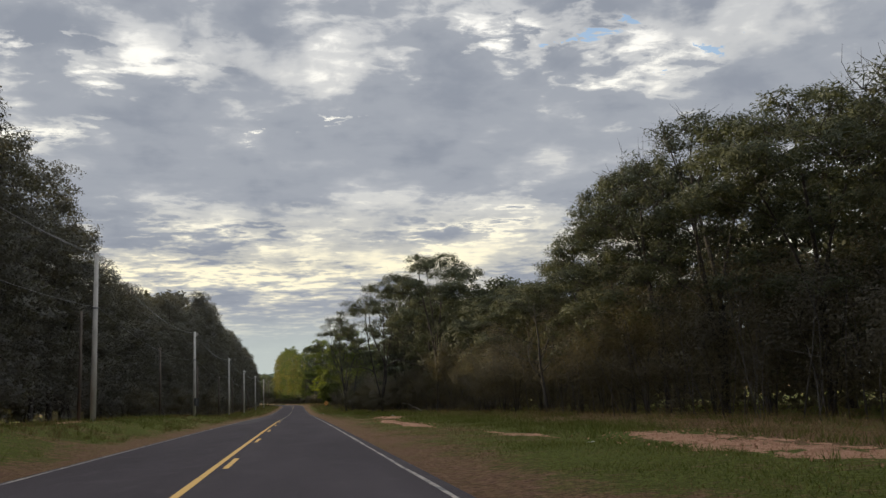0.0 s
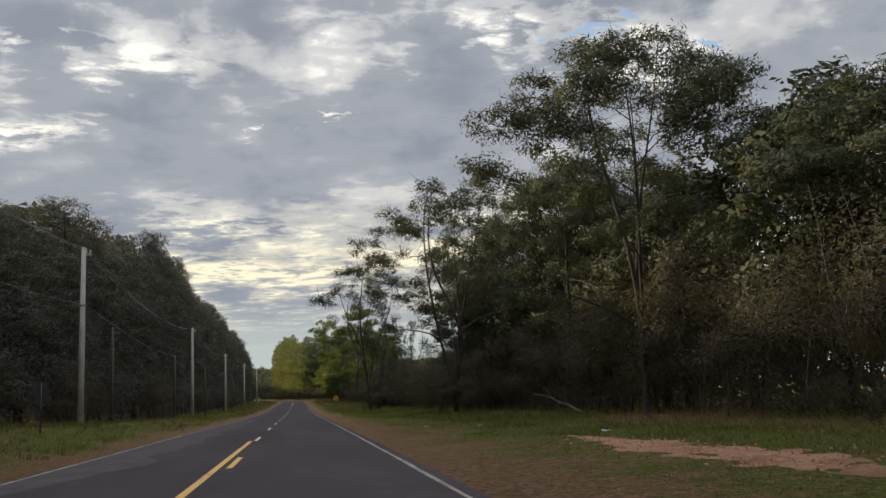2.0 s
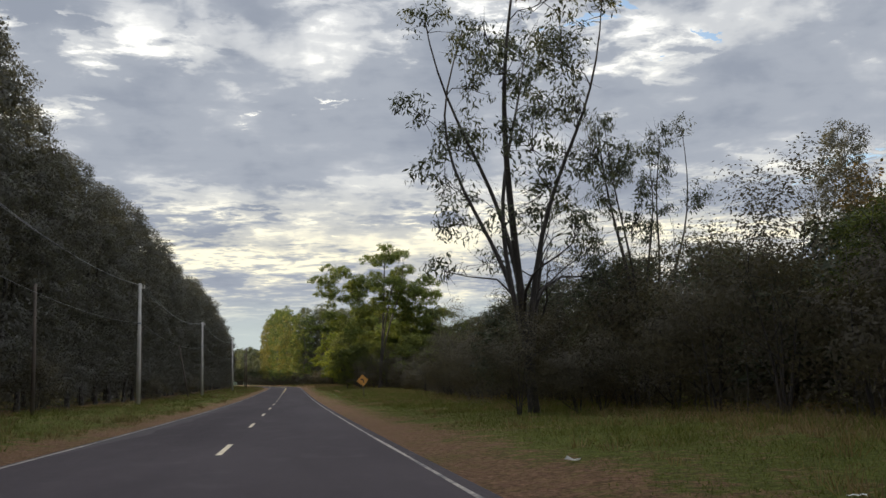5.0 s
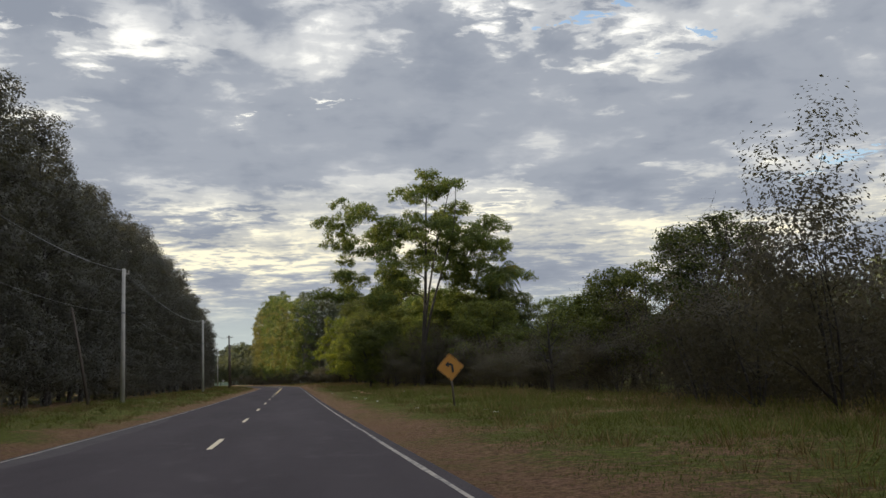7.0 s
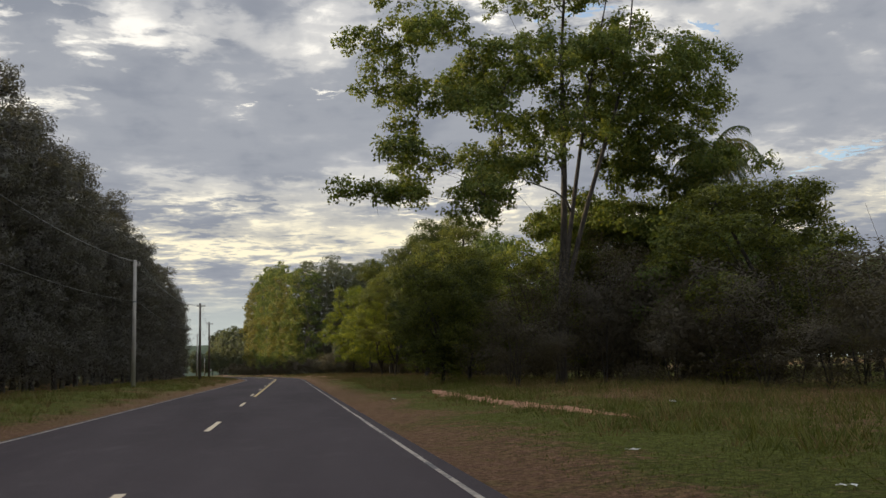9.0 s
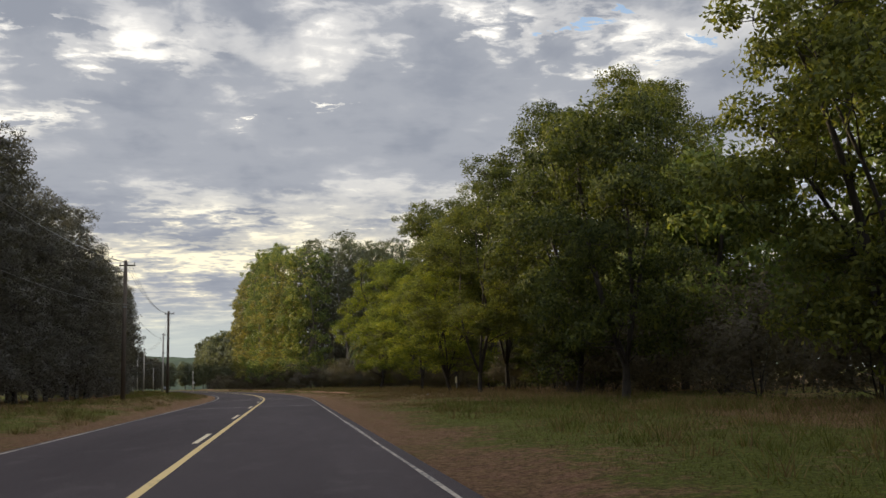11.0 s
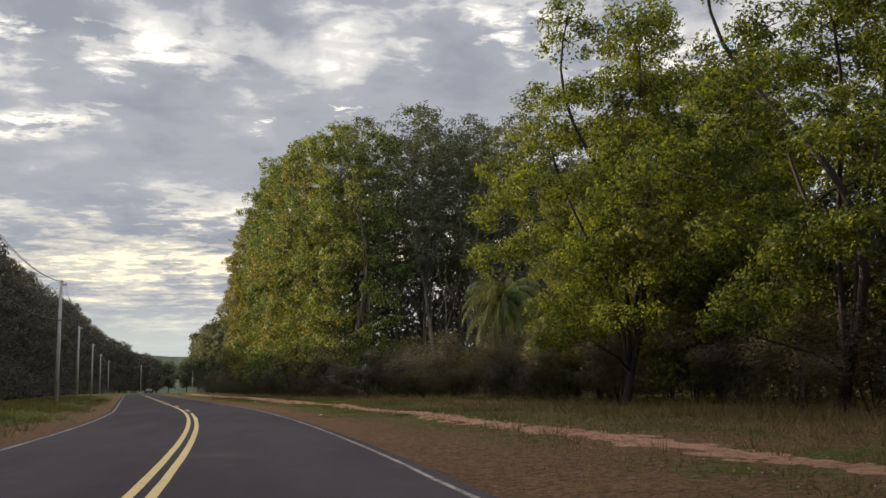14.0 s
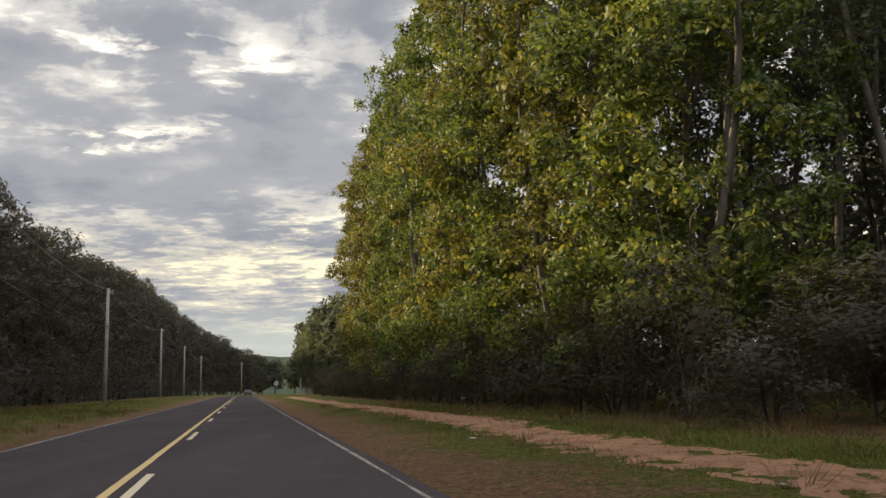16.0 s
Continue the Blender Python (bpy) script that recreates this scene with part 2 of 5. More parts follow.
PAINT_YELLOW = paint_material("paint_yellow", (0.62, 0.36, 0.08), 0.56)
PAINT_CREAM = paint_material("paint_cream", (0.60, 0.50, 0.34), 0.56)
PAINT_GOLD = paint_material("paint_gold", (0.58, 0.42, 0.17), 0.56)
PAINT_WHITE = paint_material("paint_white", (0.33, 0.285, 0.23), 0.46)
PAINT_FADED = paint_material("paint_faded", (0.24, 0.215, 0.19), 0.45)

k = Mat("verge_ground")
uvn = k.node("ShaderNodeUVMap")
uvn.uv_map = "plan"
suv = k.node("ShaderNodeSeparateXYZ")
k.link(uvn.outputs[0], suv.inputs[0])
n1, n2, n3 = k.noise(0.22, 5.0, 0.6), k.noise(1.7, 6.0, 0.65), k.noise(14.0, 5.0, 0.7)
soil = k.ramp(n3, [(0.3, (0.145, 0.086, 0.06)), (0.7, (0.265, 0.158, 0.105))])
dry = k.ramp(n3, [(0.3, (0.137, 0.091, 0.049)), (0.7, (0.234, 0.156, 0.085))])
green = k.ramp(n3, [(0.3, (0.073, 0.088, 0.023)), (0.7, (0.137, 0.150, 0.039))])
wet = k.math("ADD", n1, k.math("MULTIPLY", k.math("SUBTRACT", n2, 0.5), 0.6))
# the mown band between the dusty edge and the trees holds the greenest grass
side_off = k.math("ABSOLUTE", suv.outputs[0], 0.0)
band = k.ramp(k.math("MULTIPLY", side_off, 0.05), [(0.23, 0.0), (0.33, 1.0), (0.54, 1.0), (0.64, 0.0), (0.93, 0.0), (1.0, 0.9)])
wet = k.math("ADD", wet, k.math("MULTIPLY", k.math("SUBTRACT", band, 0.4), 0.26))
# leaf litter lies red and dry below the trees at the bend
bend = k.ramp(k.math("MULTIPLY", suv.outputs[1], 0.001), [(0.322, 0.0), (0.342, 1.0), (0.385, 1.0), (0.405, 0.0)])
wet = k.math("SUBTRACT", wet, k.math("MULTIPLY", bend, 0.2))
litter = k.ramp(k.noise(2.6, 6.0, 0.7), [(0.42, 0.0), (0.58, 1.0)])
dry = k.mix(litter, dry, soil)
c = k.mix(k.ramp(k.math("ADD", wet, k.math("MULTIPLY", k.math("SUBTRACT", k.noise(3.0, 6.0, 0.75), 0.5), 1.0)), [(0.44, 0.0), (0.62, 1.0)]), dry, green)
c = k.mix(k.ramp(n2, [(0.62, 0.0), (0.72, 0.7)]), c, soil)
# trodden, dry strip along the asphalt
edge = k.math("ABSOLUTE", suv.outputs[0], 0.0)
strip = k.ramp(k.math("ADD", k.math("MULTIPLY", edge, 0.1), k.math("MULTIPLY", k.math("SUBTRACT", n2, 0.5), 0.25)), [(0.42, 1.0), (0.58, 0.0)])
c = k.mix(k.math("MULTIPLY", strip, 0.6), c, k.mix(n1, soil, dry))
tuft = k.noise(38.0, 4.0, 0.7)
c = k.mix(0.75, c, k.ramp(tuft, [(0.32, (0.45, 0.45, 0.42)), (0.5, (1.0, 1.0, 1.0)), (0.68, (1.6, 1.55, 1.35))]), "MULTIPLY")
c = k.mix(0.8, c, k.ramp(k.noise(7.0, 7.0, 0.75), [(0.35, (0.5, 0.5, 0.48)), (0.65, (1.5, 1.45, 1.35))]), "MULTIPLY")
k.bump(k.noise(24.0, 8.0, 0.75), 1.0, 0.10)
GROUND = k.colour(c, 0.95)
k.b.inputs["Specular IOR Level"].default_value = 0.04

k = Mat("red_earth")
n1, n2 = k.noise(0.9, 5.0, 0.6), k.noise(11.0, 7.0, 0.7)
c = k.ramp(n2, [(0.3, (0.33, 0.17, 0.10)), (0.55, (0.50, 0.28, 0.18)), (0.75, (0.62, 0.39, 0.265))])
c = k.mix(k.ramp(n1, [(0.5, 0.0), (0.66, 0.6)]), c, (0.20, 0.11, 0.065))
c = k.mix(k.ramp(k.noise(3.2, 6.0, 0.7, stretch=(1, 0.4, 1)), [(0.55, 0.0), (0.65, 0.6)]), c, (0.16, 0.10, 0.06))
k.bump(k.noise(7.0, 8.0, 0.75), 1.0, 0.14)
EARTH = k.colour(c, 0.95)
k.b.inputs["Specular IOR Level"].default_value = 0.06

GRASS_GREEN = leaf_material("grass_green", [(0.15, (0.062, 0.080, 0.022)), (0.5, (0.102, 0.120, 0.032)), (0.85, (0.175, 0.168, 0.055))], 0.3, 0.8, 0.03)
GRASS_DRY = leaf_material("grass_dry", [(0.15, (0.111, 0.078, 0.039)), (0.5, (0.176, 0.130, 0.065)), (0.85, (0.260, 0.202, 0.101))], 0.3, 0.85, 0.03)

k = Mat("concrete_pole")
n = k.noise(3.0, 6.0, 0.65, stretch=(1, 1, 0.3))
k.bump(k.noise(60.0, 4.0), 0.3, 0.01)
CONCRETE = k.colour(k.ramp(n, [(0.3, (0.30, 0.285, 0.26)), (0.7, (0.50, 0.475, 0.44))]), 0.85)
k = Mat("weathered_wood_pole")
n = k.noise(5.0, 6.0, 0.65, stretch=(1, 1, 0.15))
k.bump(k.noise(40.0, 4.0, stretch=(1, 1, 0.1)), 0.5, 0.02)
WOOD_POLE = k.colour(k.ramp(n, [(0.3, (0.045, 0.035, 0.028)), (0.7, (0.12, 0.095, 0.075))]), 0.9)
k = Mat("cable_black")
WIRE = k.colour(k.ramp(k.noise(2.0), [(0.3, (0.12, 0.12, 0.125)), (0.7, (0.19, 0.19, 0.195))]), 0.6)
k = Mat("porcelain")
PORCELAIN = k.colour(k.ramp(k.noise(8.0), [(0.3, (0.35, 0.33, 0.30)), (0.7, (0.5, 0.48, 0.45))]), 0.3)
k = Mat("sign_yellow")
SIGN_YELLOW = k.colour(k.mix(k.ramp(k.noise(3.0, 6.0, 0.7), [(0.5, 0.0), (0.75, 0.5)]), (0.46, 0.21, 0.035), (0.24, 0.115, 0.035)), 0.5)
k = Mat("sign_black")
SIGN_BLACK = k.colour(k.ramp(k.noise(5.0), [(0.3, (0.015, 0.015, 0.015)), (0.7, (0.03, 0.03, 0.03))]), 0.5)
k = Mat("sign_back")
SIGN_BACK = k.colour(k.ramp(k.noise(4.0, 5.0), [(0.3, (0.30, 0.30, 0.30)), (0.7, (0.48, 0.48, 0.47))]), 0.55)
# the dark blotches paint leaf shadows onto the cream plate
k = Mat("plate_cream")
PLATE_CREAM = k.colour(k.mix(k.ramp(k.noise(4.0, 6.0, 0.7), [(0.5, 0.0), (0.7, 0.6)]), (0.27, 0.245, 0.14), (0.12, 0.105, 0.06)), 0.5)
k = Mat("litter_white")
LITTER = k.colour(k.ramp(k.noise(6.0, 4.0), [(0.3, (0.5, 0.49, 0.46)), (0.7, (0.8, 0.79, 0.76))]), 0.5)
k = Mat("car_paint_dark")
CAR_PAINT = k.colour(k.ramp(k.noise(2.0), [(0.3, (0.05, 0.05, 0.055)), (0.7, (0.08, 0.08, 0.085))]), 0.3)
k = Mat("car_glass")
CAR_GLASS = k.colour((0.02, 0.025, 0.03), 0.08)
k = Mat("rubber")
RUBBER = k.colour(k.ramp(k.noise(9.0), [(0.3, (0.015, 0.015, 0.015)), (0.7, (0.03, 0.03, 0.03))]), 0.85)
k = Mat("far_woods")
n = k.noise(0.05, 6.0, 0.7)
FAR_WOODS = k.colour(k.ramp(n, [(0.3, (0.045, 0.065, 0.04)), (0.7, (0.10, 0.125, 0.07))]), 0.95)

# ---- plan of the road ----
BEND_Y, BEND_R, BEND_TURN = 351.7, 414.8, radians(10.48)
FAR_BEND = 620.0


def mid(y):
    """x of the road's middle at y."""
    d = y - BEND_Y
    if d <= 0:
        return 0.0
    if y > FAR_BEND:
        e = min(y - FAR_BEND, 140.0)
        return mid(FAR_BEND) - math.tan(BEND_TURN) * (y - FAR_BEND) + e * e / 440 + max(y - FAR_BEND - 140.0, 0) * 0.64
    top = BEND_R * math.sin(BEND_TURN)
    if d < top:
        return -(BEND_R - math.sqrt(BEND_R * BEND_R - d * d))
    return -BEND_R * (1 - math.cos(BEND_TURN)) - (d - top) * math.tan(BEND_TURN)


_gs = np.linspace(-400, 3000, 3401)
_gg = np.interp(_gs, [0, 130, 260, 560, 700], [-0.0025, -0.0077, 0.0068, 0.0068, 0.0])
_gz = np.concatenate([[0], np.cumsum((_gg[1:] + _gg[:-1]) / 2)])
_gz = _gz - np.interp(0, _gs, _gz)


def level(y):
    """Height of the road at y."""
    return float(np.interp(y, _gs, _gz))


def smooth(a, b, v):
    u = min(max((v - a) / (b - a), 0.0), 1.0)
    return u * u * (3 - 2 * u)


def lie(off, y):
    """Height of the ground at an offset from the road's middle."""
    z = level(y)
    a = abs(off)
    if a < 4.3:
        return z - 0.03 - 0.01 * a
    z -= 0.075 * (1 - smooth(4.3, 5.5, a)) 
    n = noise.noise(Vector((off * 0.21, y * 0.13, 0.3)))
    z += 0.10 * n * smooth(4.5, 8, a)
    if off < 0:
        z += (0.35 + 0.45 * (1 - smooth(60, 150, y))) * smooth(4.8, 9.5, a)
    else:
        z += 0.10 * smooth(5, 12, a)
    return z


def spot(off, y, dz=0.0):
    return Vector((mid(y) + off, y, lie(off, y) + dz))


# ---- mesh helpers ----


def mesh_of(name, verts, faces, material, smooth_faces=False):
    me = bpy.data.meshes.new(name)
    me.from_pydata(verts, [], faces)
    me.materials.append(material)
    if smooth_faces:
        me.polygons.foreach_set("use_smooth", [True] * len(me.polygons))
    me.update()
    return me


def part(name, data, material, parent, label=""):
    """One mesh object under a thing or a part, from a bmesh or a ready mesh."""
    if isinstance(data, bmesh.types.BMesh):
        me = bpy.data.meshes.new(name)
        data.to_mesh(me)
        data.free()
        me.materials.append(material)
    else:
        me = data
    ob = new(name, me)
    ob.parent = parent
    return tagged(ob, label)


def tube(verts, faces, pts, radii, sides=6):
    """A tapered tube along pts, appended to verts and faces."""
    base, a = len(verts), None
    for i, p in enumerate(pts):
        d = (pts[min(i + 1, len(pts) - 1)] - pts[max(i - 1, 0)]).normalized()
        if a is None or (a - d * a.dot(d)).length < 0.05:
            a = d.orthogonal() if abs(d.z) < 0.95 else Vector((1, 0, 0))
        a = (a - d * a.dot(d)).normalized()
        b = d.cross(a)
        for s in range(sides):
            w = 2 * math.pi * s / sides
            verts.append(tuple(p + (a * math.cos(w) + b * math.sin(w)) * radii[i]))
    for i in range(len(pts) - 1):
        for s in range(sides):
            q = base + i * sides
            faces.append((q + s, q + (s + 1) % sides, q + sides + (s + 1) % sides, q + sides + s))
    faces.append(tuple(base + s for s in range(sides))[::-1])
    faces.append(tuple(base + (len(pts) - 1) * sides + s for s in range(sides)))


def unit(a):
    return a / (np.linalg.norm(a, axis=1, keepdims=True) + 1e-9)


def leaf_quads(name, c, d, out_n, shade, size, ratio, material, rng):
    """Folded leaves at c along d, shaded softly by the normals of the clump that they belong to."""
    n = len(c)
    d = unit(d - out_n * np.sum(d * out_n, axis=1, keepdims=True))
    side = unit(np.cross(d, out_n))
    up_ = np.cross(side, d)
    length = size * (0.65 + 0.7 * rng.random((n, 1)))
    w = length * ratio * 0.5
    v = np.empty((n, 4, 3))
    v[:, 0] = c
    v[:, 1] = c + d * length * 0.45 + side * w + up_ * w * 0.35
    v[:, 2] = c + d * length
    v[:, 3] = c + d * length * 0.45 - side * w + up_ * w * 0.35
    me = bpy.data.meshes.new(name)
    me.vertices.add(n * 4)
    me.vertices.foreach_set("co", v.ravel())
    me.loops.add(n * 4)
    me.loops.foreach_set("vertex_index", np.arange(n * 4, dtype=np.int32))
    me.polygons.add(n)
    me.polygons.foreach_set("loop_start", np.arange(0, n * 4, 4, dtype=np.int32))
    me.polygons.foreach_set("loop_total", np.full(n, 4, dtype=np.int32))
    me.materials.append(material)
    me.update(calc_edges=True)
    soft_n = me.attributes.new("custom_normal", "FLOAT_VECTOR", "POINT")
    soft_n.data.foreach_set("vector", np.repeat(shade, 4, axis=0).astype(np.float32).ravel())
    me.update()
    return me


def leaves_mesh(name, centres, per, radius, size, ratio, droop, material, rng, squash=0.7, order=0.8, face=None, fill=0.4, stray=0.55, clump=0.85):
    """Many small folded leaves round the centres, laid like shingles over each clump."""
    centres = np.asarray(centres, float)
    heart = centres.mean(axis=0) - np.array([0, 0, 0.15 * np.ptp(centres[:, 2])])
    centres = np.repeat(centres, per, axis=0)
    n = len(centres)
    ball = unit(rng.normal(size=(n, 3)))
    off = ball * (radius * rng.random((n, 1)) ** fill)
    off[:, 2] *= squash
    c = centres + off
    outward = unit(c - heart) if face is None else np.tile(np.array(face, float), (n, 1))
    shade = unit(clump * ball + (1.4 - clump) * outward)
    out_n = unit(order * shade + stray * rng.normal(size=(n, 3)))
    d = rng.normal(size=(n, 3))
    d[:, 2] = d[:, 2] * 0.6 - droop
    return leaf_quads(name, c, d, out_n, unit(shade + 0.35 * out_n), size, ratio, material, rng)


def crown_mesh(name, lobes, gap, clump_r, per, size, ratio, droop, material, rng, low=-0.5, stray=0.5, skip=0.0, soft=0.6):
    """Foliage in clumps over the lobes of a crown, with gaps between the lobes."""
    spots, ways = [], []
    heart = np.mean([p[:3] for p in lobes], axis=0)
    for x, y, z, rad, flat in lobes:
        n = max(4, int(7.5 * rad * rad * (0.5 + 0.5 * flat) / (gap * gap)))
        d = unit(rng.normal(size=(n * 3, 3)))
        d = d[d[:, 2] > low][:n]
        spots.append(np.array([x, y, z]) + d * rad * (0.6 + 0.4 * rng.random((len(d), 1))) * np.array([1, 1, flat]))
        ways.append(d)
    spots, ways = np.concatenate(spots), np.concatenate(ways)
    keep = rng.random(len(spots)) >= skip
    spots, ways = spots[keep], ways[keep]
    reach = clump_r * (0.65 + 0.6 * rng.random((len(spots), 1)))
    spots, ways, reach = (np.repeat(a, per, axis=0) for a in (spots, ways, reach))
    n = len(spots)
    ball = unit(rng.normal(size=(n, 3)))
    off = ball * reach * rng.random((n, 1)) ** 0.4
    off[:, 2] *= 0.75
    c = spots + off
    shade = unit(0.6 * ball + 0.75 * ways + 0.3 * unit(c - heart) + np.array([0, 0, 0.1]))
    out_n = unit(shade + stray * rng.normal(size=(n, 3)))
    d = rng.normal(size=(n, 3))
    d[:, 2] = d[:, 2] * 0.6 - droop
    return leaf_quads(name, c, d, out_n, unit(soft * shade + (1 - soft) * out_n), size, ratio, material, rng)


def bent(p, d, length, rng, steps, wobble, lift):
    """A wandering branch line from p along d."""
    pts = [p.copy()]
    d = d.normalized()
    for _ in range(steps):
        d = (d + Vector(rng.normal(size=3)) * wobble + Vector((0, 0, lift))).normalized()
        pts.append(pts[-1] + d * (length / steps))
    return pts


def skeleton_of(rng, h, r, clear, limbs, reach, rise, lift, subs, twigs, shape, lean=(0.0, 0.0), stems=1, wobble=0.10, fine=True, splay=0.16, stem=0.93, fork=0.0):
    """Trunk, limbs and twigs of a tree: wood verts and faces, and the places of its foliage."""
    verts, faces, tips = [], [], []
    foot = Vector((0, 0, -0.15))
    if fork:
        # one bole below the fork
        bole = bent(foot, Vector((lean[0], lean[1], 1.0)), fork, rng, 4, 0.05, 0.03)
        tube(verts, faces, bole, [r * 1.45, r * 1.05, r * 0.92, r * 0.84, r * 0.7], 10)
        foot = bole[-1] - Vector((0, 0, 0.25 * fork))
    for st in range(stems):
        start = foot.copy()
        tilt = Vector((lean[0], lean[1], 1.0))
        if stems > 1:
            a = 2 * math.pi * (st + rng.random() * 0.5) / stems
            start += Vector((math.cos(a), math.sin(a), 0)) * r * (0.28 if fork else 0.8)
            tilt += Vector((math.cos(a), math.sin(a), 0)) * splay * (0.6 + 0.8 * rng.random())
        hh = h * (1.0 if st == 0 else 0.75 + 0.22 * rng.random())
        trunk = bent(start, tilt, hh * stem - fork, rng, 9, 0.09 if fork else 0.05, 0.03)
        rad = [r / stems ** 0.4 * (1 - 0.9 * i / 9) + (0.35 * r if i == 0 and not fork else 0) for i in range(10)]
        tube(verts, faces, trunk, rad, 8 if fine else 5)
        tips.append(tuple(trunk[-1]))
        count = max(2, limbs // stems)
        for i in range(count):
            fr = clear + (0.97 - clear) * (i + rng.random() * 0.8) / count
            q = fr * 9
            j = min(int(q), 8)
            p = trunk[j].lerp(trunk[j + 1], q - j)
            a = i * 2.4 + rng.random() * 1.0 + st
            el = radians(rise[0] + (rise[1] - rise[0]) * rng.random())
            u = (fr - clear) / (1 - clear)
            span = reach * shape(u) * (0.75 + 0.45 * rng.random())
            d = Vector((math.cos(a) * math.cos(el), math.sin(a) * math.cos(el), math.sin(el)))
            limb = bent(p, d, span, rng, 5, wobble, lift)
            lr = max(0.02, rad[j] * 0.5)
            tube(verts, faces, limb, [lr * (1 - 0.85 * s / 5) for s in range(6)], 5 if fine else 3)
            tips.append(tuple(limb[-1]))
            for s in range(subs):
                w = 1.2 + (3.8 * (s + rng.random()) / max(subs, 1))
                jj = min(int(w), 4)
                p2 = limb[jj].lerp(limb[jj + 1], w - jj)
                d2 = (limb[jj + 1] - limb[jj]).normalized() + Vector(rng.normal(size=3)) * 0.6
                sub = bent(p2, d2, span * (0.28 + 0.22 * rng.random()), rng, 3, wobble * 1.5, lift)
                if fine:
                    tube(verts, faces, sub, [lr * 0.4, lr * 0.28, lr * 0.18, 0.006], 3)
                tips.append(tuple(sub[-1]))
                tips.append(tuple(sub[2]))
                for _ in range(twigs):
                    p3 = sub[1].lerp(sub[3], rng.random())
                    d3 = Vector(rng.normal(size=3)) + Vector((0, 0, 0.3))
                    tw = bent(p3, d3, span * 0.16 + 0.15, rng, 2, 0.2, lift)
                    tube(verts, faces, tw, [lr * 0.2, lr * 0.12, 0.004], 3)
                    tips.append(tuple(tw[-1]))
    return verts, faces, tips


def lobes_of(g, n, reach, z0, z1, rad, profile, flat=0.75):
    """Lobes of a crown, wound round its axis from z0 up to the top at z1."""
    out = []
    for i in range(n):
        u = (i + 0.8 * g.random()) / n
        a = i * 2.4 + 1.0 * g.random()
        q = reach * profile(u) * (0.4 + 0.65 * g.random())
        rr = rad * (0.62 + 0.65 * g.random())
        out.append((q * math.cos(a), q * math.sin(a), z0 + (z1 - rad * flat - z0) * u, rr, flat))
    return out


def parasol_lobes(g, n, reach, top, drop, rad, flat=0.42):
    """Flat lobes of an umbrella crown that sinks by drop towards its rim."""
    out = []
    for i in range(n):
        rho = math.sqrt((i + 0.5) / n)
        a = i * 2.4 + 0.7 * g.random()
        z = top - drop * rho ** 2.2 - 0.9 * g.random() - (2.2 * g.random() if i % 3 == 0 else 0.0)
        out.append((reach * rho * math.cos(a), reach * rho * math.sin(a), z, rad * (0.6 + 0.7 * g.random()), flat))
    return out


def beside(g, lobes, each, spread, shrink=0.75):
    """Smaller lobes scattered beside the main ones."""
    out = list(lobes)
    for x, y, z, rad, flat in lobes:
        for _ in range(each):
            w = Vector(g.normal(size=3)).normalized() * rad * spread
            out.append((x + w.x, y + w.y, z + 0.6 * w.z, rad * shrink * (0.7 + 0.5 * g.random()), flat))
    return out


